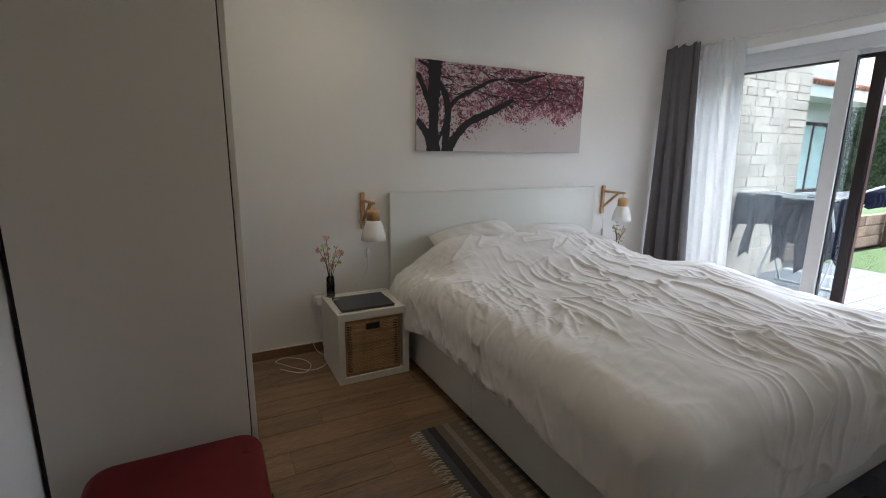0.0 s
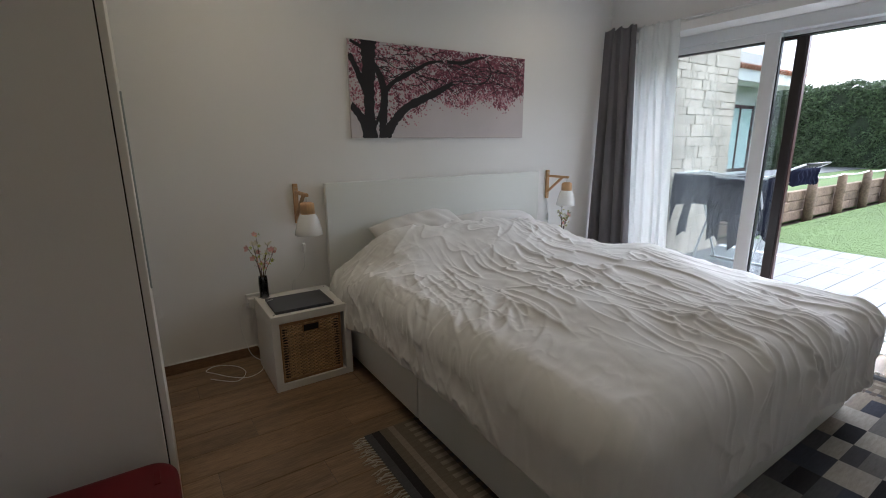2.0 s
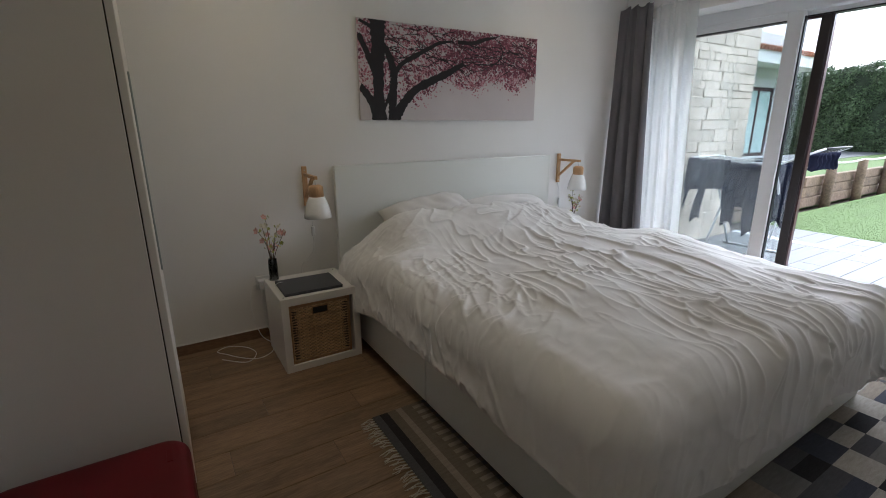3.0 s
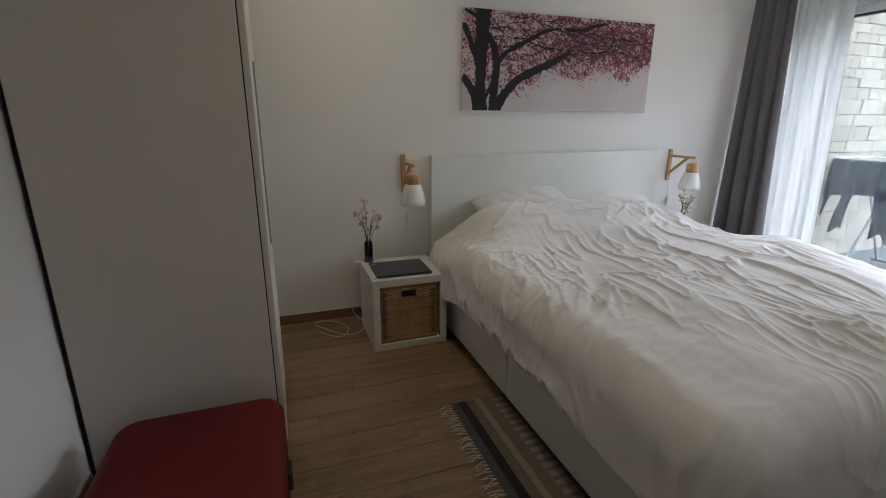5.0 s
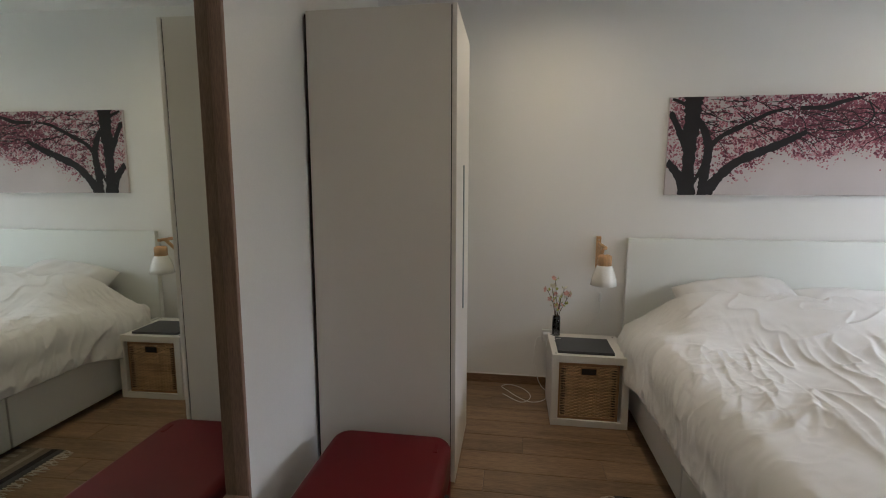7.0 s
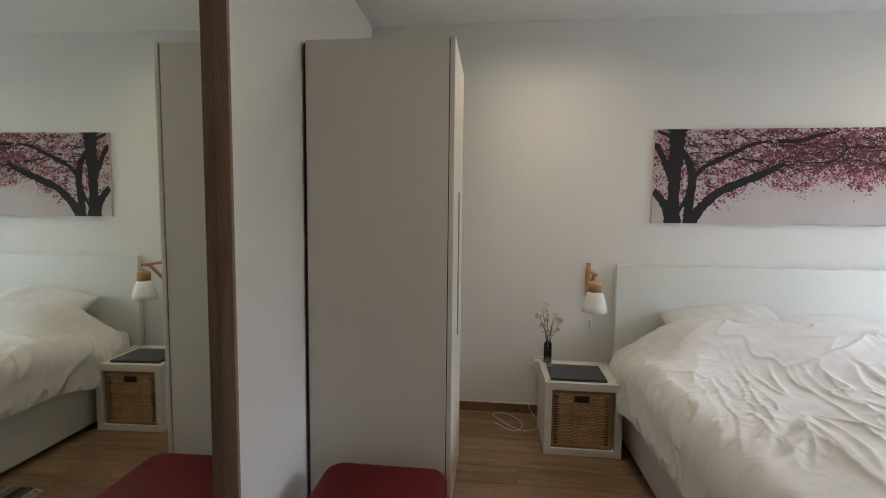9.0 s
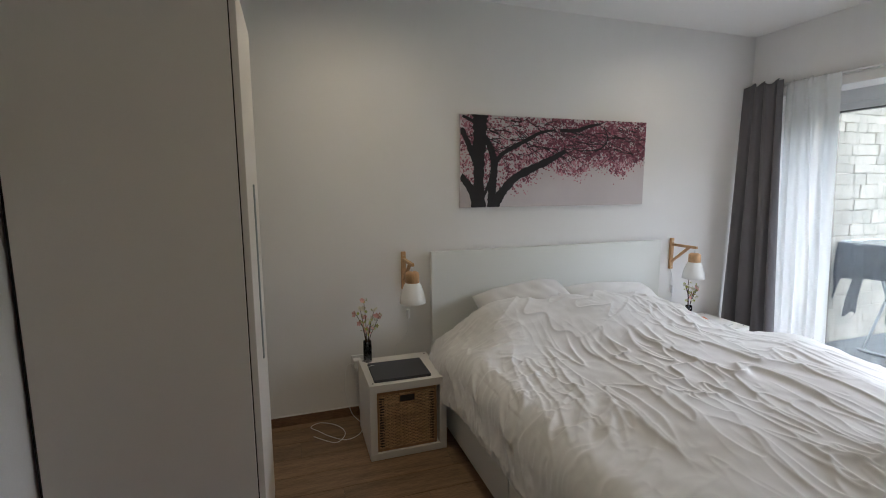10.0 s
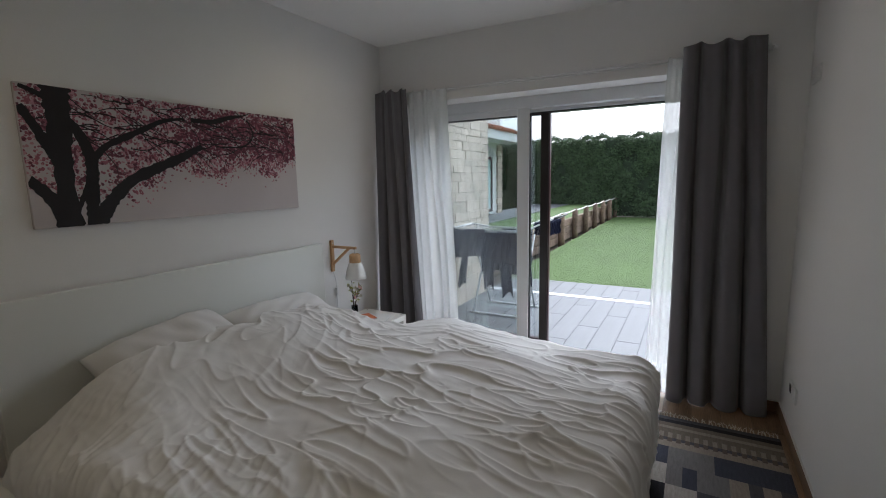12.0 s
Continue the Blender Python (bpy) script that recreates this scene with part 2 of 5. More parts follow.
# ---------- mesh helpers ----------
def part(name, bm, mat, parent=None, label="", smooth=False):
    """Links a bmesh as one mesh object."""
    me = bpy.data.meshes.new(name)
    if smooth:
        for f in bm.faces:
            f.smooth = True
    bm.to_mesh(me)
    bm.free()
    for m in (mat if isinstance(mat, (list, tuple)) else [mat]):
        me.materials.append(m)
    ob = new(name, me)
    if parent:
        ob.parent = parent
    if label:
        ob["label"] = label
    return ob


def empty(name, at, label="", category="", group="", kind="", turn=0):
    ob = new(name)
    ob.empty_display_size = 0.05
    ob.matrix_world = pose(*at, 0, 0, turn)
    return tagged(ob, label, category, group, kind)


def add_box(bm, lo, hi, bevel=0.0, segments=1, m=None):
    """A bevelled box between two corners, added to bm."""
    size = [b - a for a, b in zip(lo, hi)]
    mid = [(a + b) / 2 for a, b in zip(lo, hi)]
    r = bmesh.ops.create_cube(bm, size=1, matrix=Matrix.LocRotScale(mid, None, size))
    vs = r["verts"]
    if bevel:
        es = list({e for v in vs for e in v.link_edges})
        r = bmesh.ops.bevel(bm, geom=es, offset=bevel, segments=segments, affect='EDGES', profile=0.5)
        vs = list({v for f in r["faces"] for v in f.verts} | {v for v in vs if v.is_valid})
    if m is not None:
        bmesh.ops.transform(bm, matrix=m, verts=[v for v in vs if v.is_valid])
    return vs


def box(lo, hi, bevel=0.0, segments=1, m=None):
    bm = bmesh.new()
    add_box(bm, lo, hi, bevel, segments, m)
    return bm


def boxes(*pairs, bevel=0.0):
    bm = bmesh.new()
    for lo, hi in pairs:
        add_box(bm, lo, hi, bevel)
    return bm


def add_tube(bm, pts, radius, sides=8, closed_ends=True):
    """A round bar along points; radius may be one number or one per point."""
    pts = [Vector(p) for p in pts]
    rings = []
    up = Vector((0.137, 0.21, 1)).normalized()
    for i, p in enumerate(pts):
        d = (pts[min(i + 1, len(pts) - 1)] - pts[max(i - 1, 0)]).normalized()
        a = d.cross(up)
        if a.length < 1e-4:
            a = d.cross(Vector((1, 0, 0)))
        a.normalize()
        b = d.cross(a).normalized()
        r = radius[i] if isinstance(radius, (list, tuple)) else radius
        rings.append([bm.verts.new(p + (a * math.cos(2 * math.pi * k / sides) + b * math.sin(2 * math.pi * k / sides)) * r) for k in range(sides)])
    for r0, r1 in zip(rings, rings[1:]):
        for k in range(sides):
            f = bm.faces.new((r0[k], r0[(k + 1) % sides], r1[(k + 1) % sides], r1[k]))
            f.smooth = True
    if closed_ends:
        bm.faces.new(rings[0][::-1])
        bm.faces.new(rings[-1])
    return bm


def tube(pts, radius, sides=8):
    return add_tube(bmesh.new(), pts, radius, sides)


def add_lathe(bm, profile, centre=(0, 0, 0), sides=28):
    """A turned shape from (radius, height) pairs."""
    c = Vector(centre)
    rings = []
    for r, z in profile:
        rings.append([bm.verts.new(c + Vector((max(r, 1e-5) * math.cos(2 * math.pi * k / sides), max(r, 1e-5) * math.sin(2 * math.pi * k / sides), z))) for k in range(sides)])
    for r0, r1 in zip(rings, rings[1:]):
        for k in range(sides):
            f = bm.faces.new((r0[k], r0[(k + 1) % sides], r1[(k + 1) % sides], r1[k]))
            f.smooth = True
    return bm


def lathe(profile, centre=(0, 0, 0), sides=28):
    return add_lathe(bmesh.new(), profile, centre, sides)


def smooth_path(pts, n=8):
    """Catmull-Rom points through a few given ones."""
    pts = [Vector(p) for p in pts]
    out = []
    for i in range(len(pts) - 1):
        p0, p1, p2, p3 = pts[max(i - 1, 0)], pts[i], pts[i + 1], pts[min(i + 2, len(pts) - 1)]
        for k in range(n):
            t = k / n
            out.append(0.5 * ((2 * p1) + (p2 - p0) * t + (2 * p0 - 5 * p1 + 4 * p2 - p3) * t * t + (3 * p1 - p0 - 3 * p2 + p3) * t ** 3))
    out.append(pts[-1])
    return out


def mesh_object(name, verts, faces, mats, parent=None, label="", smooth=False, index=None):
    """An object straight from arrays, for large meshes."""
    me = bpy.data.meshes.new(name)
    me.from_pydata([tuple(v) for v in verts], [], [tuple(f) for f in faces])
    for m in (mats if isinstance(mats, (list, tuple)) else [mats]):
        me.materials.append(m)
    if smooth:
        me.polygons.foreach_set("use_smooth", np.ones(len(me.polygons), dtype=bool))
    if index is not None:
        me.polygons.foreach_set("material_index", np.asarray(index, dtype=np.int32))
    me.update()
    ob = new(name, me)
    if parent:
        ob.parent = parent
    if label:
        ob["label"] = label
    return ob


def grid_faces(nu, nv):
    i = np.arange(nu - 1)[:, None] * nv + np.arange(nv - 1)[None, :]
    return np.stack([i, i + nv, i + nv + 1, i + 1], -1).reshape(-1, 4)


# ---------- room ----------
XW, XE, YN, YS, ZC = -1.57, 2.60, 0.0, -2.84, 2.50
WX = 3.05                     # outer face of the window wall
OY0, OY1, OZ = -2.42, -0.18, 2.03   # terrace door opening
DX0, DX1, DZ = -1.44, -0.582, 2.05  # bedroom door opening


def setting(name, bm, mat, label, category="wall"):
    return tagged(part(name, bm, mat), label, category, kind="structure")


setting("wall_north", box((XW - 0.14, YN, -0.1), (WX, YN + 0.22, ZC + 0.2)), PAINT, "plain off-white painted wall behind the bed")
setting("wall_west", box((XW - 0.14, -4.3, -0.1), (XW, YN, ZC + 0.2)), PAINT, "plain off-white painted wall with the mirror")
setting("wall_east", boxes(((XE, OY1, -0.1), (WX, YN, ZC + 0.2)), ((XE, YS - 0.12, -0.1), (WX, OY0, ZC + 0.2)), ((XE, OY0, OZ), (WX, OY1, ZC + 0.2))), PAINT,
        "off-white painted wall round the wide terrace door opening")
setting("wall_south", boxes(((XW, YS - 0.12, -0.1), (DX0, YS, ZC + 0.2)), ((DX1, YS - 0.12, -0.1), (XE, YS, ZC + 0.2)), ((DX0, YS - 0.12, DZ), (DX1, YS, ZC + 0.2))), PAINT,
        "off-white painted wall with the bedroom doorway")
setting("ceiling", box((XW - 0.14, -4.3, ZC), (WX, YN + 0.22, ZC + 0.2)), CEIL, "flat white painted ceiling", "ceiling")
# hallway behind the doorway
setting("wall_hall_south", box((XW, -4.3, -0.1), (0.7, -4.16, ZC + 0.2)), PAINT, "plain hallway wall behind the bedroom door")
setting("wall_hall_east", box((0.56, -4.16, -0.1), (0.7, YS - 0.12, ZC + 0.2)), PAINT, "plain side wall of the hallway")
floor = setting("floor", boxes(((XW - 0.14, YS - 0.12, -0.12), (WX, YN + 0.1, -0.004)), ((XW - 0.14, -4.3, -0.12), (0.70, YS - 0.12, -0.004))), GROUT, "brown oak-look plank tile floor with thin dark joints", "floor")


def baseboard(name, lo, hi, bead_lo, bead_hi):
    ob = setting(name, box(lo, hi, 0.001), SKIRT, "low brown wood-look skirting with a white top joint", "skirting")
    part("bead", box(bead_lo, bead_hi), TRIMWHITE, ob, "thin white joint")
    return ob


baseboard("baseboard_north", (XW, -0.010, 0), (XE, 0.0, 0.058), (XW, -0.0085, 0.058), (XE, 0.0, 0.0625))
baseboard("baseboard_south", (DX1 + 0.08, YS, 0), (XE, YS + 0.010, 0.068), (DX1 + 0.08, YS, 0.068), (XE, YS + 0.0085, 0.0725))
baseboard("baseboard_west", (XW, YS + 0.01, 0), (XW + 0.010, -1.13, 0.058), (XW, YS + 0.01, 0.058), (XW + 0.0085, -1.13, 0.0625))
baseboard("baseboard_east", (XE - 0.010, YS + 0.01, 0), (XE, OY0, 0.068), (XE - 0.0085, YS + 0.01, 0.068), (XE, OY0, 0.0725))
baseboard("baseboard_corner", (XE - 0.010, OY1, 0), (XE, -0.01, 0.068), (XE - 0.0085, OY1, 0.068), (XE, -0.01, 0.0725))

# bedroom doorway: brown lining and casing
door = empty("door_1", ((DX0 + DX1) / 2, YS, 0), "dark brown wooden door frame of the bedroom doorway", "door frame", kind="structure")
o = Matrix.Translation((-(DX0 + DX1) / 2, -YS, 0))
for x0, x1 in ((DX0, DX0 + 0.02), (DX1 - 0.02, DX1)):
    part("lining", box((x0, YS - 0.125, 0), (x1, YS + 0.002, DZ), 0.002, 1, o), DOORWOOD, door)
part("lining", box((DX0 + 0.02, YS - 0.125, DZ - 0.02), (DX1 - 0.02, YS + 0.002, DZ), 0.002, 1, o), DOORWOOD, door)
for x0, x1 in ((DX0 - 0.06, DX0 + 0.008), (DX1 - 0.008, DX1 + 0.06)):
    part("casing", box((x0, YS + 0.002, 0), (x1, YS + 0.014, DZ + 0.06), 0.003, 1, o), DOORWOOD, door)
part("casing", box((DX0 + 0.008, YS + 0.002, DZ - 0.008), (DX1 - 0.008, YS + 0.014, DZ + 0.06), 0.003, 1, o), DOORWOOD, door)

# ceiling downlights
for sx, sy in SPOTS:
    dl = empty("ceiling_downlight", (sx, sy, ZC), "small round white recessed ceiling downlight, switched on", "downlight", "ceiling downlights")
    part("trim_ring", lathe([(0.030, -0.001), (0.032, -0.006), (0.042, -0.006), (0.045, -0.001)]), PLASTIC, dl)
    part("lens", lathe([(0.0001, -0.0025), (0.030, -0.0025)]), BULB, dl, "glowing warm lens")


# ---------- terrace door ----------
def terrace_door():
    w = empty("window_1", (2.9, (OY0 + OY1) / 2, 0), "white-framed sliding terrace door, one leaf slid open", "sliding door", kind="structure")
    o = Matrix.Translation((-2.9, -(OY0 + OY1) / 2, 0))

    def bar(name, lo, hi, mat, label="", bevel=0.004, parent=w):
        return part(name, box(lo, hi, bevel, 1, o), mat, parent, label)
    x0, x1 = 2.82, 2.99
    bar("jamb", (x0, OY0, 0.0), (x1, OY0 + 0.05, OZ), PVC)
    bar("jamb", (x0, OY1 - 0.05, 0.0), (x1, OY1, OZ), PVC)
    bar("head", (x0, OY0 + 0.05, 1.945), (x1, OY1 - 0.05, OZ), PVC)
    bar("head_lip", (x0 + 0.075, OY0 + 0.05, 1.918), (x0 + 0.15, OY1 - 0.05, 1.945), PVC)
    bar("head_seal", (x0 + 0.077, OY0 + 0.05, 1.910), (x0 + 0.148, -1.19, 1.918), BLACK, "black rubber seal", 0.001)
    bar("sill_track", (x0, OY0 + 0.05, -0.02), (x1, OY1 - 0.05, 0.030), PVC)
    for rx in (2.855, 2.925):
        bar("rail", (rx - 0.005, OY0 + 0.05, 0.030), (rx + 0.005, OY1 - 0.05, 0.045), STEEL, "steel running rail", 0.001)
    # inner leaf, in front of the fixed half
    a0, a1, ly0, ly1, lz = 2.83, 2.88, -1.198, OY1 - 0.05, 1.955
    leaf = bar("inner_leaf", (a0, ly0, 0.045), (a1, ly0 + 0.095, lz), PVC)
    bar("stile", (a0, ly1 - 0.07, 0.045), (a1, ly1, lz), PVC, parent=leaf)
    bar("top_rail", (a0 + 0.004, ly0 + 0.095, 1.898), (a1 - 0.002, ly1 - 0.07, lz), PVC, parent=leaf)
    bar("bottom_rail", (a0 + 0.004, ly0 + 0.095, 0.045), (a1 - 0.002, ly1 - 0.07, 0.135), PVC, parent=leaf)
    bar("seal", (a0 + 0.012, ly0 + 0.095, 1.892), (a1 - 0.012, ly1 - 0.07, 1.898), BLACK, "black glazing seal", 0.001, leaf)
    bar("seal", (a0 + 0.012, ly0 - 0.008, 0.06), (a1 - 0.008, ly0, 1.91), BLACK, "black edge seal", 0.001, leaf)
    g = bar("pane", (a0 + 0.022, ly0 + 0.09, 0.13), (a0 + 0.027, ly1 - 0.065, 1.9), GLASS, "clear reflecting glass", 0, leaf)
    g.visible_shadow = False
    # outer leaf, slid open behind it
    b0, b1, my0, my1 = 2.905, 2.955, -1.328, -0.33
    leaf = bar("outer_leaf", (b0, my0, 0.045), (b1, my0 + 0.062, 1.912), FRAMEDARK, "dark bronze leaf slid open")
    bar("edge_strip", (b0 + 0.008, my0 - 0.008, 0.05), (b1 + 0.003, my0, 1.908), BURGUNDY, "burgundy outer edge", parent=leaf)
    bar("stile", (b0, my1 - 0.07, 0.045), (b1, my1, 1.912), BURGUNDY, parent=leaf)
    bar("top_rail", (b0 + 0.004, my0 + 0.062, 1.897), (b1 - 0.004, my1 - 0.07, 1.912), BURGUNDY, parent=leaf)
    bar("bottom_rail", (b0 + 0.004, my0 + 0.062, 0.045), (b1 - 0.004, my1 - 0.07, 0.12), BURGUNDY, parent=leaf)
    g = bar("pane", (b0 + 0.022, my0 + 0.056, 0.12), (b0 + 0.027, my1 - 0.065, 1.90), GLASS, "clear glass", 0, leaf)
    g.visible_shadow = False


terrace_door()
setting("sill_threshold", box((XE, OY0, -0.1), (2.82, OY1, 0.006), 0.002), PVC, "pale threshold stone under the sliding door", "threshold")
setting("sill_outer", box((2.99, OY0, -0.1), (3.10, OY1, 0.004), 0.002), CHANNEL, "pale outer threshold of the terrace door", "threshold")


# ---------- curtains ----------
def curtain(name, top, bottom, x, z0, z1, folds, depth, mat, label, group, seed, thick=0.002, head=0.0, kick=0.0):
    """A hanging curtain between y-ranges at the top and at the hem, in soft uneven pleats."""
    rng = np.random.default_rng(seed)
    per = 16
    nu, nv = folds * per + 1, 70
    thin = np.where(np.arange(folds) % 2 == 1, 0.38, 1.0)
    wt = np.cumsum(np.concatenate([[0], thin * rng.uniform(0.5, 1.6, folds)]))
    wb = np.cumsum(np.concatenate([[0], thin * rng.uniform(0.6, 1.4, folds)]))
    wt, wb = wt / wt[-1], wb / wb[-1]
    amp_t, amp_b = rng.uniform(0.3, 1.0, folds), rng.uniform(0.45, 1.25, folds)
    lean = rng.uniform(-0.6, 0.6, folds)
    vs = np.zeros((nu, nv, 3))
    k = np.minimum(np.arange(nu) // per, folds - 1)
    f = (np.arange(nu) - k * per) / per
    sign = np.where(k % 2 == 0, -1.0, 1.0)
    for j in range(nv):
        t = j / (nv - 1)
        z = z1 + (z0 - z1) * t
        m = smoothstep(0.0, 0.8, t)
        w = wt + (wb - wt) * m
        amp = amp_t + (amp_b - amp_t) * m
        u = w[k] + (w[k + 1] - w[k]) * (f + 0.16 * lean[k] * np.sin(math.pi * f) * (0.4 + t))
        y0, y1 = top[0] + (bottom[0] - top[0]) * t, top[1] + (bottom[1] - top[1]) * t
        ruffle = 0.30 * np.exp(-((z1 - z - head) / 0.018) ** 2) if head else 0
        bulge = np.sin(math.pi * f) ** np.where(k % 2 == 0, 0.45, 1.0)
        vs[:, j, 0] = x - kick * t ** 0.8 + depth * sign * bulge * amp[k] * (0.55 + 0.55 * m) * (1 - ruffle) + 0.004 * np.sin(31 * u + 5 * t)
        vs[:, j, 1] = y0 + (y1 - y0) * u + 0.004 * np.sin(5 * t + 7 * u)
        vs[:, j, 2] = z + (0.012 * bulge * sign + 0.006 * np.sin(17 * u)) * (1 - t) ** 12 + 0.003 * np.sin(6.3 * u * folds / 4 + seed) * (t > 0.985)
    ob = mesh_object(name, vs.reshape(-1, 3), grid_faces(nu, nv), mat, smooth=True)
    if thick:
        s = ob.modifiers.new("cloth", 'SOLIDIFY')
        s.thickness = thick
    return tagged(ob, label, "curtain", group)


def smoothstep(a, b, x):
    t = np.clip((x - a) / (b - a), 0, 1)
    return t * t * (3 - 2 * t)


curtain("curtain", (-0.315, -0.02), (-0.455, -0.015), 2.500, 0.004, 2.128, 7, 0.044, GREYCLOTH, "dark grey curtain gathered against the bedside wall", "grey curtains", 3, 0.002, 0.028, 0.045)
curtain("curtain", (-2.625, -2.225), (-2.765, -2.225), 2.505, 0.004, 2.160, 7, 0.068, GREYCLOTH, "dark grey curtain hanging in deep folds to the floor", "grey curtains", 8, 0.002, 0.05)
curtain("sheer_curtain", (-0.64, -0.30), (-0.72, -0.36), 2.557, 0.02, 2.110, 9, 0.018, SHEER, "white sheer curtain beside the grey one", "sheer curtains", 5, 0)
curtain("sheer_curtain", (-2.30, -2.145), (-2.32, -2.09), 2.557, 0.02, 2.110, 6, 0.016, SHEER, "white sheer curtain half hidden behind the grey one", "sheer curtains", 6, 0)
rod = empty("curtain_rod", (2.555, -1.33, 2.105), "thin white double curtain rod above the terrace door", "curtain rod")
part("rod", tube([(0.014, -1.33, 0.0), (0.014, 1.32, 0.0)], 0.008), PLASTIC, rod, smooth=True)
part("rear_rod", tube([(0.038, -1.33, -0.012), (0.038, 1.32, -0.012)], 0.006), PLASTIC, rod, smooth=True)
part("finial", lathe([(0.0001, -0.012), (0.010, -0.008), (0.013, 0), (0.010, 0.008), (0.0001, 0.012)], (0.014, -1.34, 0)), PLASTIC, rod)
for by in (-1.31, 1.31):
    part("bracket", box((-0.03, by - 0.008, -0.022), (0.045, by + 0.008, 0.010), 0.002), PLASTIC, rod)


# ---------- wardrobe ----------
def wardrobe():
    x0, x1, y0, y1, h = -1.552, -0.957, -1.12, -0.60, 2.01
    w = empty("wardrobe", ((x0 + x1) / 2, (y0 + y1) / 2, 0), "tall narrow plain white wardrobe against the wall", "wardrobe")
    o = Matrix.Translation((-(x0 + x1) / 2, -(y0 + y1) / 2, 0))
    for a, b in ((y0, y0 + 0.018), (y1 - 0.018, y1)):
        part("side_panel", box((x0, a, 0), (x1, b, h), 0.0015, 1, o), WARDROBE, w)
    part("top_panel", box((x0, y0 + 0.018, h - 0.02), (x1, y1 - 0.018, h), 0.001, 1, o), WARDROBE, w)
    part("bottom_panel", box((x0, y0 + 0.018, 0.06), (x1, y1 - 0.018, 0.08), 0.001, 1, o), WARDROBE, w)
    part("plinth", box((x1 - 0.05, y0 + 0.018, 0), (x1 - 0.032, y1 - 0.018, 0.06), 0.001, 1, o), WARDROBE, w)
    # coloured near-black: its edge paints the shade of the gap at the wall
    part("back_panel", box((x0 - 0.008, y0 + 0.005, 0.02), (x0, y1 - 0.005, h - 0.01), 0, 1, o), GAPSHADE, w)
    # dark strip added as the shade between carcass and door
    part("shadow_strip", box((x1, y0 + 0.004, 0.02), (x1 + 0.004, y1 - 0.004, h - 0.006), 0, 1, o), GAPSHADE, w, "dark strip painting the shaded gap behind the door")
    hy = -0.855
    d = part("door", box((x1 + 0.004, y0, 0.012), (x1 + 0.024, y1, h), 0.002, 2, o), WARDROBE, w)
    part("handle", box((x1 + 0.024, hy - 0.009, 0.735), (x1 + 0.030, hy + 0.009, 1.405), 0.0025, 2, o), GASKET, d, "long slim grey grip strip")


wardrobe()


# ---------- mirror ----------
def wall_mirror():
    y0, y1, z0, z1 = -2.425, -1.727, 0.315, 1.915
    m = empty("wall_mirror", (XW, (y0 + y1) / 2, z0), "tall wall mirror in a brown wooden frame", "mirror")
    o = Matrix.Translation((-XW, -(y0 + y1) / 2, -z0))
    f, d = 0.015, 0.052
    X = XW + 0.002
    part("frame_side", box((X, y0, z0), (X + d, y0 + f, z1), 0.002, 1, o), MIRRORWOOD, m)
    part("frame_side", box((X, y1 - f, z0), (X + d, y1, z1), 0.002, 1, o), MIRRORWOOD, m)
    part("frame_bottom", box((X, y0 + f, z0), (X + d, y1 - f, z0 + f), 0.002, 1, o), MIRRORWOOD, m)
    part("frame_top", box((X, y0 + f, z1 - f), (X + d, y1 - f, z1), 0.002, 1, o), MIRRORWOOD, m)
    # near-black backing paints the shaded seam between frame and glass
    part("backing", box((X + 0.002, y0 + f, z0 + f), (X + 0.007, y1 - f, z1 - f), 0, 1, o), GAPSHADE, m)
    glass = part("glass", box((X + 0.013, y0 + f + 0.004, z0 + f + 0.004), (X + 0.018, y1 - f - 0.004, z1 - f - 0.004), 0, 1, o), MIRROR, m, "clear silvered glass")
    glass.rotation_euler[2] = radians(1.1)


wall_mirror()


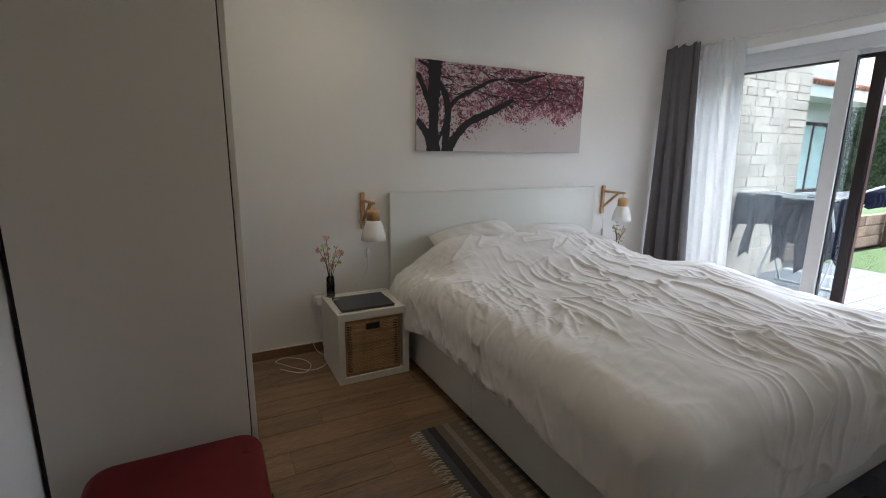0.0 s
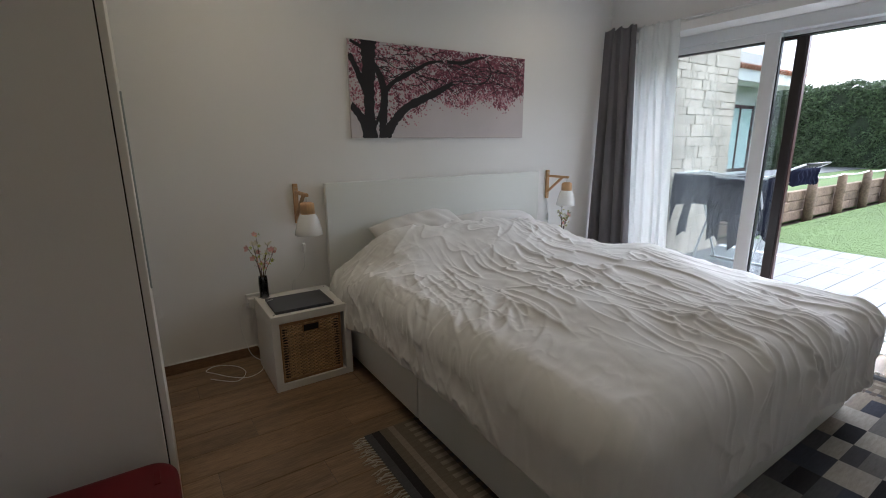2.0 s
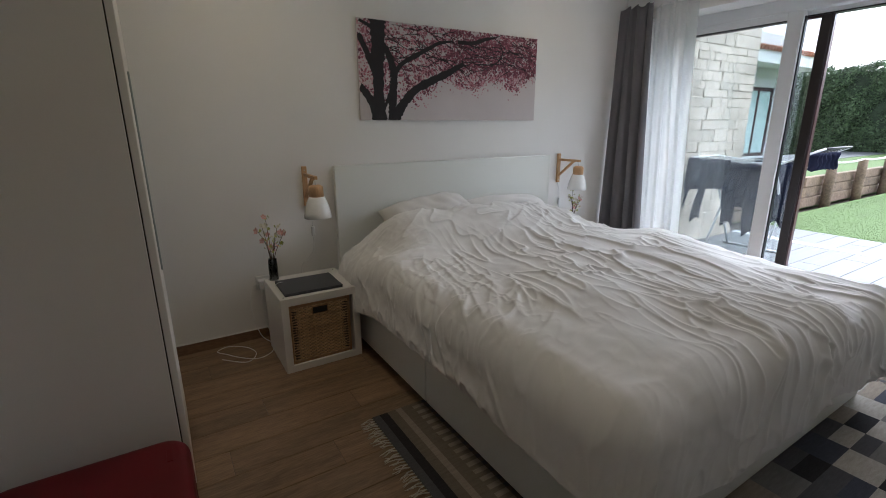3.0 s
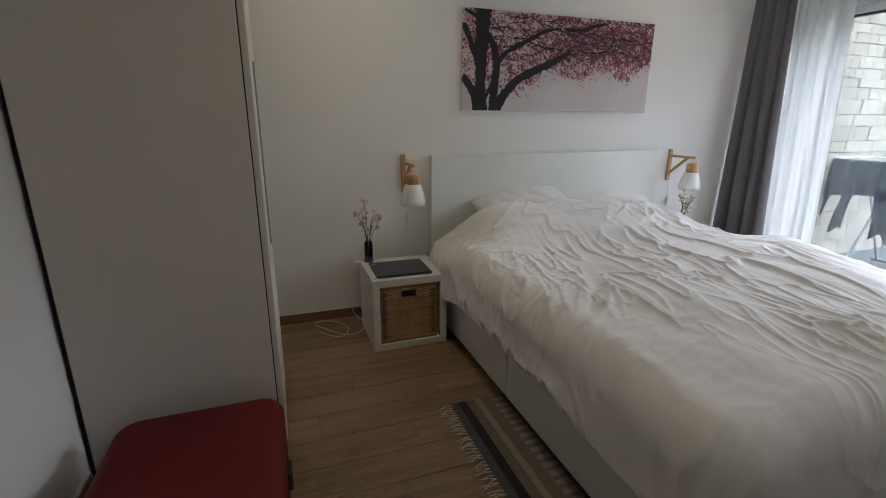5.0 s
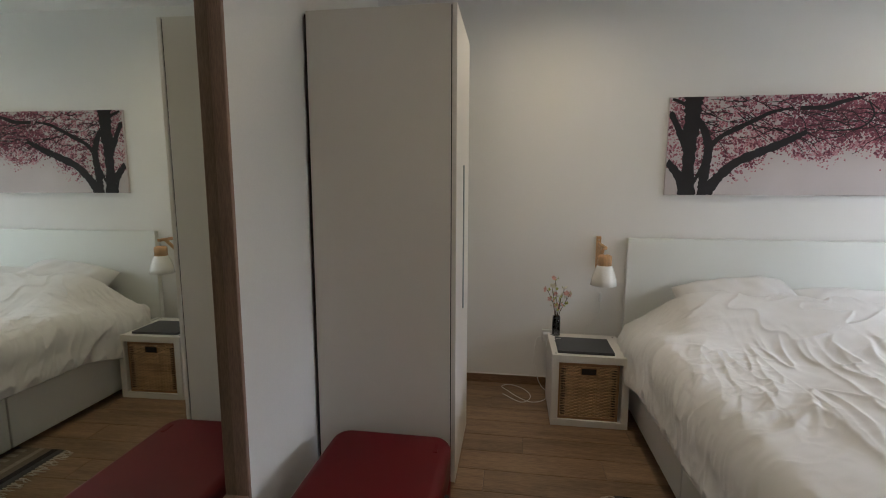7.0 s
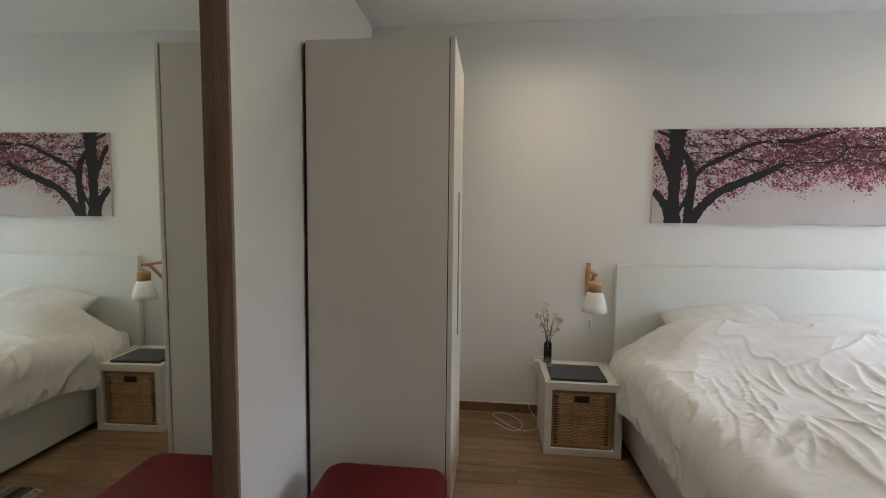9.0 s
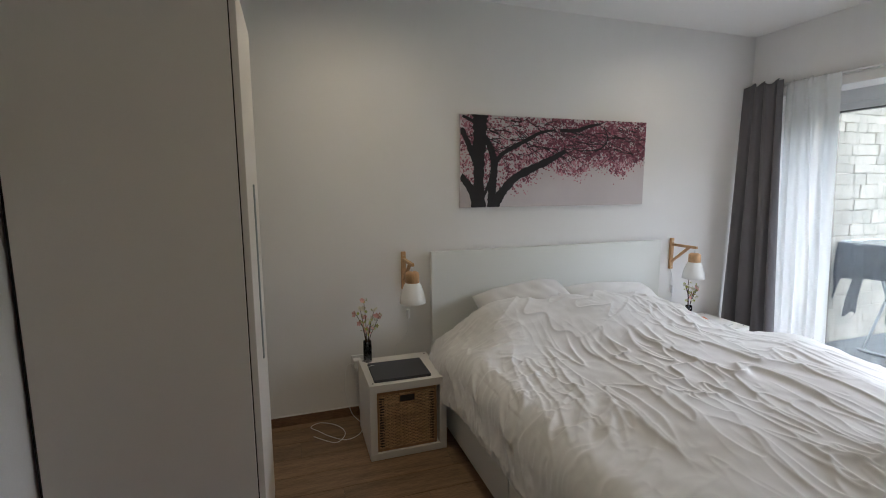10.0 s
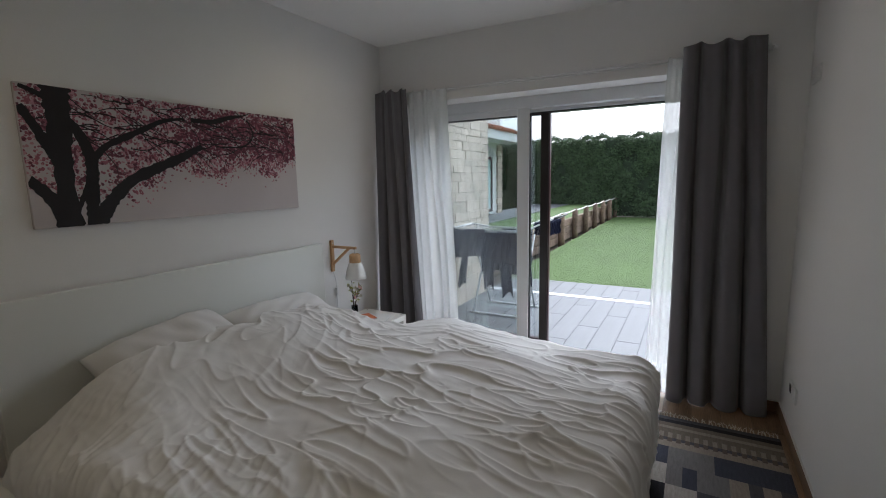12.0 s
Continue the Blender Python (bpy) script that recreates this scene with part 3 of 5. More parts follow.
# ---------- suitcase ----------
def suitcase():
    x0, x1, y0, y1, h = -1.43, -0.932, -1.97, -1.205, 0.285
    s = empty("suitcase", ((x0 + x1) / 2, (y0 + y1) / 2, 0), "large matt red hard-shell suitcase lying flat on the floor", "suitcase")
    o = Matrix.Translation((-(x0 + x1) / 2, -(y0 + y1) / 2, 0))

    def shell(z0, z1, r):
        bm = bmesh.new()
        add_box(bm, (x0, y0, z0), (x1, y1, z1))
        vert = [e for e in bm.edges if abs(e.verts[0].co.z - e.verts[1].co.z) > 0.05]
        bmesh.ops.bevel(bm, geom=vert, offset=0.075, segments=7, affect='EDGES', profile=0.5)
        far = (lambda z: z > z1 - 1e-4) if r > 0 else (lambda z: z < z0 + 1e-4)
        rim = [e for e in bm.edges if far(e.verts[0].co.z) and far(e.verts[1].co.z)]
        bmesh.ops.bevel(bm, geom=rim, offset=abs(r), segments=5, affect='EDGES', profile=0.5)
        bmesh.ops.transform(bm, matrix=o, verts=bm.verts)
        return bm
    part("upper_shell", shell(0.150, h, 0.036), RED, s, smooth=True)
    part("lower_shell", shell(0.022, 0.138, -0.036), RED, s, smooth=True)
    bm = bmesh.new()
    add_box(bm, (x0 + 0.004, y0 + 0.004, 0.138), (x1 - 0.004, y1 - 0.004, 0.150))
    bmesh.ops.bevel(bm, geom=[e for e in bm.edges if abs(e.verts[0].co.z - e.verts[1].co.z) > 0.005], offset=0.072, segments=7, affect='EDGES', profile=0.5)
    bmesh.ops.transform(bm, matrix=o, verts=bm.verts)
    part("zip", bm, BLACK, s, "black zip round the middle")
    hx = (x1 - x0) / 2
    pts = smooth_path([(hx - 0.004, -0.02, 0.10), (hx + 0.022, -0.045, 0.10), (hx + 0.030, -0.12, 0.10), (hx + 0.022, -0.195, 0.10), (hx - 0.004, -0.22, 0.10)], 6)
    part("carry_handle", tube(pts, 0.010, 8), BLACK, s, "black carry handle", True)
    part("lock", box((hx - 0.004, 0.09, 0.115), (hx + 0.014, 0.16, 0.175), 0.004, 2), BLACK, s, "black lock plate")
    part("badge", box((hx - 0.062, 0.245, h - 0.001), (hx - 0.045, 0.305, h + 0.0022), 0.001, 2), RED, s, "small raised oval badge")
    for fx in (-0.2, 0.2):
        for fy in (-0.3, 0.3):
            part("foot", lathe([(0.0001, 0.0), (0.018, 0.0), (0.020, 0.004), (0.020, 0.024)], (fx, fy, 0)), BLACK, s)


suitcase()

# ---------- bed ----------
BX0, BX1, BY0, BY1 = 0.0, 1.735, -2.15, -0.06


def bed():
    b = empty("bed", (0.88, -1.1, 0), "white double bed with a plain headboard and drawer fronts", "bed")
    o = Matrix.Translation((-0.88, 1.1, 0))

    def p(name, lo, hi, mat=BEDWHITE, bevel=0.003, label="", parent=b):
        return part(name, box(lo, hi, bevel, 2, o), mat, parent, label)
    p("headboard", (0.0, -0.06, 0.02), (1.76, -0.022, 1.0), bevel=0.004)
    p("headboard_foot", (0.1, -0.055, 0.0), (0.2, -0.025, 0.02))
    p("headboard_foot", (1.56, -0.055, 0.0), (1.66, -0.025, 0.02))
    # base is near-black so its colour gives the shade of the toe gap
    p("base", (BX0 + 0.035, BY0 + 0.02, 0.008), (BX1 - 0.035, BY1 - 0.002, 0.05), GAPSHADE, 0, "recessed base with toe-gap shade in its dark colour")
    for x0, x1 in ((BX0 + 0.012, BX0 + 0.034), (BX1 - 0.034, BX1 - 0.012)):
        p("side_rail", (x0, BY0 + 0.03, 0.05), (x1, BY1 - 0.001, 0.38))
    p("footboard", (BX0 + 0.006, BY0, 0.012), (BX1 - 0.006, BY0 + 0.028, 0.38))
    for y0, y1 in ((BY0 + 0.032, -1.142), (-1.134, BY1 - 0.01)):
        p("drawer_front", (BX0 - 0.008, y0, 0.022), (BX0 + 0.010, y1, 0.282))
        p("drawer_front", (BX1 - 0.010, y0, 0.022), (BX1 + 0.008, y1, 0.282))
    p("slat_deck", (BX0 + 0.036, BY0 + 0.03, 0.24), (BX1 - 0.036, BY1 - 0.004, 0.27), PINE, 0)


bed()
mat_ob = part("mattress", box((BX0 + 0.045, BY0 + 0.04, 0.272), (BX1 - 0.045, BY1 - 0.012, 0.49), 0.05, 4), COTTON, smooth=True)
tagged(mat_ob, "white mattress with a fitted sheet, under the duvet", "mattress")


def pillow(name, at, size, rot, seed, label):
    n = 36
    rng = np.random.default_rng(seed)
    u, v = np.meshgrid(np.linspace(-1, 1, n), np.linspace(-1, 1, n), indexing="ij")
    edge = np.clip((1 - np.abs(u) ** 2.2) * (1 - np.abs(v) ** 2.2), 0, 1) ** 0.55
    pin = 1 - 0.07 * (1 - v ** 2)[...] * np.abs(u) ** 3
    pin2 = 1 - 0.07 * (1 - u ** 2) * np.abs(v) ** 3
    wr = sum(a * np.sin(f * (u * math.cos(q) + v * math.sin(q)) * 3 + p) for a, f, q, p in zip((0.07, 0.06, 0.05, 0.035), (1.5, 2.6, 4.1, 6.3), rng.uniform(0, 3, 4), rng.uniform(0, 6, 4)))
    verts, faces = [], []
    for s in (1, -1):
        z = s * size[2] / 2 * edge * (1 + wr * s)
        verts.append(np.stack([u * np.sqrt(1 - 0.16 * v * v) * size[0] / 2 * pin, v * np.sqrt(1 - 0.16 * u * u) * size[1] / 2 * pin2, z], -1).reshape(-1, 3))
    f = grid_faces(n, n)
    allf = np.concatenate([f, f[:, ::-1] + n * n])
    ob = mesh_object(name, np.concatenate(verts), allf, COTTON, smooth=True)
    ob.matrix_world = pose(*at, *rot)
    m = ob.modifiers.new("weld", 'WELD')
    m.merge_threshold = 0.0005
    return tagged(ob, label, "pillow", "pillows on the bed")


pillow("pillow", (0.565, -0.270, 0.655), (0.66, 0.44, 0.21), (26, -6, 2), 4, "plump white pillow leaning on the headboard")
pillow("pillow", (1.225, -0.285, 0.605), (0.72, 0.48, 0.19), (28, 1, -2), 9, "white pillow half under the duvet")


def duvet():
    """A large duvet spread loosely over the bed; drag lines, crossed creases and hem ripples raise the cloth."""
    h = 0.0045
    over_l, over_r, over_f = 0.36, 0.36, 0.43
    x0, x1, yf, yh = BX0 + 0.03, BX1 - 0.03, BY0 + 0.05, -0.285
    nx, ny = int((x1 - x0 + over_l + over_r) / h), int((yh - yf + over_f) / h)
    cx = np.linspace(x0 - over_l, x1 + over_r, nx)[:, None] * np.ones((1, ny))
    cy = np.linspace(yf - over_f, yh, ny)[None, :] * np.ones((nx, 1))
    # the head edge is not straight: it sinks between the pillows
    turned = smoothstep(-0.75, yh, cy)
    cy2 = cy - turned * (0.05 * np.exp(-((cx - 0.42) / 0.36) ** 4) + 0.11 * np.exp(-((cx - 0.88) / 0.10) ** 2) + 0.02 * np.sin(9 * cx))

    def lift(x, y):
        head = smoothstep(-0.95, -0.40, y) * (0.125 * np.exp(-((x - 0.56) / 0.50) ** 4) + 0.090 * np.exp(-((x - 1.22) / 0.42) ** 4))
        dip = -0.03 * np.exp(-((x - 0.89) / 0.09) ** 2) * smoothstep(-0.6, -0.35, y)
        puff = 0.020 * np.sin(3.1 * x + 0.5) * np.sin(2.7 * y + 1.0) + 0.012 * np.sin(6.3 * x + 2) * np.sin(5.1 * y) + 0.008 * np.sin(11 * x + 4 * y) * np.sin(8 * y - 3 * x)
        sag = -0.05 * smoothstep(1.15, 1.7, x) * smoothstep(-1.0, -1.6, y) - 0.03 * smoothstep(-1.5, -2.1, y)
        corners = -0.12 * smoothstep(1.30, 1.70, x) * smoothstep(-1.15, -0.60, y) - 0.07 * smoothstep(0.22, -0.02, x) * smoothstep(-0.85, -0.40, y)
        return head + dip + puff + sag + corners
    top, R = 0.600, 0.13
    dx = np.where(cx < x0, cx - x0, np.where(cx > x1, cx - x1, 0))
    dy = np.where(cy2 < yf, cy2 - yf, 0)
    d = np.hypot(dx, dy) + 1e-9
    d2 = np.minimum(d, 0.43)
    q = R * math.pi / 2
    out = np.where(d2 < q, 0.85 * R * np.sin(d2 / R), 0.85 * R + 0.03 * (d2 - q))
    hem = 1 + 0.07 * np.sin(5.3 * cx + 3.1 * cy) + 0.04 * np.sin(13 * cx - 11 * cy)
    down = np.where(d2 < q, R * (1 - np.cos(d2 / R)), R + 0.97 * (d2 - q) * hem)
    P = np.stack([np.clip(cx, x0, x1) + dx / d * out, np.maximum(cy2, yf) + dy / d * out, top - down + lift(cx, cy2)], -1)
    gx, gy = np.gradient(P, axis=0), np.gradient(P, axis=1)
    N = np.cross(gx, gy)
    N /= np.linalg.norm(N, axis=-1)[..., None] + 1e-12

    def noise(u, v, seed):
        """Smooth gradient noise, about -0.7 to 0.7."""
        r = np.random.default_rng(seed)
        ang = r.uniform(0, 2 * math.pi, (256, 256))
        u, v = u + 100.0, v + 100.0
        iu, iv = np.floor(u).astype(int), np.floor(v).astype(int)
        fu, fv = u - iu, v - iv

        def corner(a, b):
            q = ang[(iu + a) % 256, (iv + b) % 256]
            return np.cos(q) * (fu - a) + np.sin(q) * (fv - b)
        su, sv = fu ** 3 * (fu * (6 * fu - 15) + 10), fv ** 3 * (fv * (6 * fv - 15) + 10)
        lo = corner(0, 0) * (1 - su) + corner(1, 0) * su
        hi = corner(0, 1) * (1 - su) + corner(1, 1) * su
        return lo * (1 - sv) + hi * sv

    def crests(u, v, seed, width):
        """Rounded crest lines along the zero lines of a noise, one flank steeper than the other."""
        p = noise(u, v, seed)
        gu, gv = np.gradient(p, axis=0), np.gradient(p, axis=1)
        slope = np.hypot(gu, gv) + 0.18 * np.mean(np.hypot(gu, gv))
        dist = p / slope * h
        w = np.where(dist > 0, width, width * 2.6)
        k = np.abs(dist) / w
        return np.exp(-k ** 1.05) - 0.10 * np.exp(-(k / 3.0) ** 2)
    # the cloth is dragged towards the foot: the lines of drag fan out
    px, py = np.clip(cx, x0 - 0.1, x1 + 0.1), cy + 1.2
    py = py - 0.40 * (py + np.sqrt(py * py + 0.09))
    across = (px - 0.55 * py) / np.maximum(1 - 0.50 * py, 0.5)
    across = across + 0.035 * noise(cx * 2.6, cy * 2.6, 5) + 0.016 * noise(cx * 7, cy * 7, 6)
    along = cy - 0.25 * cx + 0.06 * noise(cx * 3, cy * 3, 7)
    busy = smoothstep(-0.25, 0.25, noise(cx * 2.2, cy * 2.0, 8))
    calm = 0.85 * np.exp(-((cx - 0.20) / 0.42) ** 2 - ((cy + 2.0) / 0.42) ** 2) + 0.90 * smoothstep(-1.00, -0.70, cy) * smoothstep(1.25, 0.95, cx) + 0.5 * smoothstep(-0.6, -0.4, cy)
    calm = np.clip(calm + 0.40 * smoothstep(0.45, 0.05, cx), 0, 0.9)
    live = 1 - calm
    H = 0.0175 * crests(across * 5.0, along * 1.25, 21, 0.0125) * (0.35 + 0.65 * busy) * live
    H += 0.0135 * crests(across * 8.5 + 3, along * 1.9, 22, 0.0080) * (0.45 + 0.55 * busy) * live
    fine = smoothstep(-0.20, 0.30, noise(cx * 3.1, cy * 2.7, 9))
    H += 0.0100 * crests(across * 14.0, along * 3.2 + 9, 23, 0.0052) * fine * live
    # short crossed creases where the cloth has been pressed
    crossed = smoothstep(-0.12, 0.22, noise(cx * 2.4 + 7, cy * 2.1, 10)) * np.exp(-((cx - 0.85) / 0.60) ** 4)
    H += 0.0135 * crests((cx + 0.5 * cy) * 5.5, (cy - 0.4 * cx) * 4.0, 24, 0.0085) * crossed * live
    # gentle ripples that run in from the long hem, and gathers at the foot
    side = smoothstep(0.42, 0.05, cx) * (1 - 0.7 * smoothstep(-1.55, -1.95, cy))
    H += 0.0110 * crests((cy - 0.55 * cx) * 8.0, cx * 3.2, 25, 0.010) * side
    H += 0.0040 * crests((cy - 0.35 * cx) * 17.0, cx * 7.0, 26, 0.007) * side
    foot = smoothstep(yf + 0.50, yf + 0.05, cy) * smoothstep(0.25, 0.65, cx)
    H += 0.0125 * crests(across * 13.0 + 5, cy * 1.6, 27, 0.0070) * foot
    # slack diagonal folds below the pillows
    head = smoothstep(-0.95, -0.70, cy) * smoothstep(0.15, 0.45, cx)
    H += 0.0080 * crests((cy - 0.75 * cx) * 6.0, (cx + 0.75 * cy) * 2.0, 30, 0.010) * head
    H += 0.010 * noise(cx * 4.5, cy * 4.0, 28) + 0.0025 * noise(cx * 16, cy * 16, 29)
    edge = np.minimum(np.minimum(cx - cx.min(), cx.max() - cx), cy - cy.min())
    H = H * (0.5 + 0.5 * smoothstep(0, 0.04, edge))
    H = 0.6 * H + 0.1 * (np.roll(H, 1, 0) + np.roll(H, -1, 0) + np.roll(H, 1, 1) + np.roll(H, -1, 1))
    P = P + N * (H + 0.004)[..., None]
    ob = mesh_object("duvet", P.reshape(-1, 3), grid_faces(nx, ny), COTTON, smooth=True)
    s = ob.modifiers.new("cloth", 'SOLIDIFY')
    s.thickness = 0.008
    return tagged(ob, "rumpled white cotton duvet spread over the unmade bed", "duvet")

duvet()


# ---------- rug ----------
def rug():
    x0, x1, y0, y1 = -0.254, 2.245, -2.80, -1.097
    r = empty("rug", ((x0 + x1) / 2, (y0 + y1) / 2, 0), "flat-woven wool rug in grey, beige and black blocks, fringed ends", "rug")
    keys = list(WOOLS)
    mats = [WOOLS[k] for k in keys]
    verts, faces, idx = [], [], []
    rng = random.Random(5)

    def quad(a0, a1, b0, b1, key, z=0.006, skew=0.0):
        n = len(verts)
        for x, y in ((a0, b0), (a1, b0 + skew), (a1, b1 + skew), (a0, b1)):
            verts.append((x - (x0 + x1) / 2, y - (y0 + y1) / 2, z + rng.uniform(0, 0.0006)))
        faces.append((n, n + 1, n + 2, n + 3))
        idx.append(keys.index(key))
    end = [("grey", 0.034), ("dark", 0.037), ("tan", 0.040), ("beige", 0.028), ("tan", 0.046)]
    teeth = 40
    rows = (y1 - y0) / teeth
    for side in (0, 1):
        at = 0.0

        def span(a, b):
            return (x0 + a, x0 + b) if side == 0 else (x1 - b, x1 - a)
        for key, w in end:
            quad(*span(at, at + w), y0, y1, key)
            at += w
        for i in range(teeth):
            b0, b1 = y0 + i * rows, y0 + (i + 1) * rows
            bm_ = b0 + rows * 0.52
            quad(*span(at, at + 0.055), b0, bm_, "beige")
            quad(*span(at, at + 0.055), bm_, b1, "tan")
            quad(*span(at + 0.055, at + 0.10), b0, bm_, "taupe")
            quad(*span(at + 0.055, at + 0.085), bm_, b1, "grey")
            quad(*span(at + 0.085, at + 0.10), bm_, b1, "beige")
        at -= 0.02
        at += 0.12
        quad(*span(at, at + 0.05), y0, y1, "beige")
        lim = at + 0.05
    a, b = x0 + lim, x1 - lim
    nx, ny = 11, 13
    seq = ["blue", "mid", "light", "blue", "grey", "dark", "mid", "beige", "blue", "light", "grey"]
    for i in range(nx):
        for j in range(ny):
            u0, u1 = a + (b - a) * i / nx, a + (b - a) * (i + 1) / nx
            v0, v1 = y0 + (y1 - y0) * j / ny, y0 + (y1 - y0) * (j + 1) / ny
            key = seq[(i * 4 + j * 7 + rng.randrange(2)) % len(seq)]
            if rng.random() < 0.45:
                vm = v0 + (v1 - v0) * rng.uniform(0.4, 0.6)
                quad(u0, u1, v0, vm, key)
                quad(u0, u1, vm, v1, rng.choice([key, "mid", "grey", "beige"]))
            else:
                quad(u0, u1, v0, v1, key)
    top = mesh_object("woven_field", verts, faces, mats, r, index=idx)
    part("backing", box((x0 - (x0 + x1) / 2, y0 - (y0 + y1) / 2, 0.0005), (x1 - (x0 + x1) / 2, y1 - (y0 + y1) / 2, 0.0055)), WOOLS["mid"], r)
    for s, ex in ((-1, x0), (1, x1)):
        bm = bmesh.new()
        n = 95
        for k in range(n):
            y = y0 + (y1 - y0) * (k + 0.5) / n - (y0 + y1) / 2
            for strand in range(2):
                dy, ln = rng.uniform(-0.022, 0.022), rng.uniform(0.045, 0.072)
                x = ex - (x0 + x1) / 2
                pts = [(x, y, 0.004), (x + s * ln * 0.4, y + dy * 0.3, 0.007 + rng.uniform(0, 0.004)), (x + s * ln * 0.75, y + dy * 0.8 + rng.uniform(-0.006, 0.006), 0.004), (x + s * ln, y + dy, 0.0025)]
                add_tube(bm, pts, [0.0024, 0.0018, 0.0022, 0.0012], 4)
        part("fringe", bm, FRINGE, r, "knotted cream cotton fringe")


rug()


# ---------- bedside tables ----------
def weave_panel(x0, x1, z0, z1, y, rows, cols):
    """Wicker: stakes with thin strands woven over and under."""
    bm = bmesh.new()
    rng = random.Random(int(1000 * (x1 - x0)))
    for c in range(cols + 1):
        x = x0 + (x1 - x0) * c / cols
        add_box(bm, (x - 0.0028, y - 0.001, z0), (x + 0.0028, y + 0.004, z1))
    for r in range(rows):
        z = z0 + (z1 - z0) * (r + 0.5) / rows
        n = cols * 3
        ring = []
        hh = (z1 - z0) / rows * 0.46
        for k in range(n + 1):
            x = x0 + (x1 - x0) * k / n
            w = math.cos(math.pi * (k / 3 + r)) * 0.0050
            zz = z + rng.uniform(-0.0008, 0.0008)
            ring.append([bm.verts.new((x, y + w - 0.0024, zz - hh)), bm.verts.new((x, y + w - 0.004, zz)), bm.verts.new((x, y + w - 0.0024, zz + hh)), bm.verts.new((x, y + w + 0.001, zz))])
        for a, b in zip(ring, ring[1:]):
            for k in range(4):
                bm.faces.new((a[k], b[k], b[(k + 1) % 4], a[(k + 1) % 4]))
    return bm


def cube_table(at, w, d, h, label):
    t = empty("bedside_table", at, label, "bedside table", "bedside tables")
    s = 0.037
    part("side", box((-w / 2, -d / 2, s), (-w / 2 + s, d / 2, h - s), 0.0012), LAMINATE, t)
    part("side", box((w / 2 - s, -d / 2, s), (w / 2, d / 2, h - s), 0.0012), LAMINATE, t)
    part("top", box((-w / 2, -d / 2, h - s - 0.004), (w / 2, d / 2, h), 0.0015), LAMINATE, t)
    part("bottom", box((-w / 2, -d / 2, 0), (w / 2, d / 2, s), 0.0015), LAMINATE, t)
    part("back", box((-w / 2 + s, d / 2 - 0.02, s), (w / 2 - s, d / 2 - 0.012, h - s), 0), LAMINATE, t)
    for px in (-w / 2 + 0.022, w / 2 - 0.022):
        for py in (-d / 2 + 0.03, d / 2 - 0.03):
            part("screw_hole", lathe([(0.0001, h + 0.0008), (0.0045, h + 0.0008), (0.005, h)], (px, py, 0), 12), BLACK, t, "dark screw hole")
    return t


def basket(at, w, d, h):
    b = empty("wicker_basket", at, "brown woven wicker basket with a dark grip hole", "basket")
    f = 0.013
    y = -d / 2
    part("frame_side", box((-w / 2, y, 0), (-w / 2 + f, y + 0.014, h), 0.002), WICKERWOOD, b)
    part("frame_side", box((w / 2 - f, y, 0), (w / 2, y + 0.014, h), 0.002), WICKERWOOD, b)
    part("frame_top", box((-w / 2 + f, y, h - 0.016), (w / 2 - f, y + 0.014, h), 0.002), WICKERWOOD, b)
    part("frame_bottom", box((-w / 2 + f, y, 0), (w / 2 - f, y + 0.014, 0.014), 0.002), WICKERWOOD, b)
    part("front_weave", weave_panel(-w / 2 + f, w / 2 - f, 0.014, h - 0.016, y + 0.006, 34, 15), WICKER, b)
    # dark sheet behind the weave, put in as the shade inside the basket
    part("inside_shade", box((-w / 2 + f, y + 0.013, 0.012), (w / 2 - f, y + 0.016, h - 0.014)), GAPSHADE, b, "dark sheet for the shaded inside of the basket")
    # dark bars on the front stand in for shade in the open slots
    for x in (-w / 2 + f + 0.014, w / 2 - f - 0.014):
        bm = bmesh.new()
        for k in range(19):
            z = 0.03 + (h - 0.065) * k / 18
            add_box(bm, (x - 0.011, y - 0.0012, z - 0.0030), (x + 0.011, y + 0.004, z + 0.0030))
        part("slot_shade", bm, GAPSHADE, b, "dark bars painting the shade in the open weave")
    for x0, x1 in ((-w / 2, -w / 2 + 0.008), (w / 2 - 0.008, w / 2)):
        part("wall", box((x0, y + 0.015, 0), (x1, d / 2, h), 0.002), WICKER, b)
    part("base", box((-w / 2 + 0.008, y + 0.017, 0), (w / 2 - 0.008, d / 2, 0.008)), WICKER, b)
    g = part("grip_rim", box((-0.044, y - 0.003, h - 0.068), (0.044, y + 0.010, h - 0.022), 0.006, 2), WICKERWOOD, b)
    # solid black slab gives the shade of the grip opening
    part("grip_shade", box((-0.038, y - 0.0045, h - 0.062), (0.038, y - 0.001, h - 0.028), 0.0015, 2), BLACK, g, "black slab painting the shade in the grip opening")


NH = 0.404
cube_table((-0.269, -0.330, 0), 0.408, 0.386, NH, "white cube bedside table holding a wicker basket")
basket((-0.277, -0.335, 0.0372), 0.322, 0.352, 0.322)
cube_table((2.035, -0.225, 0), 0.408, 0.386, NH, "white cube bedside table between bed and curtain")


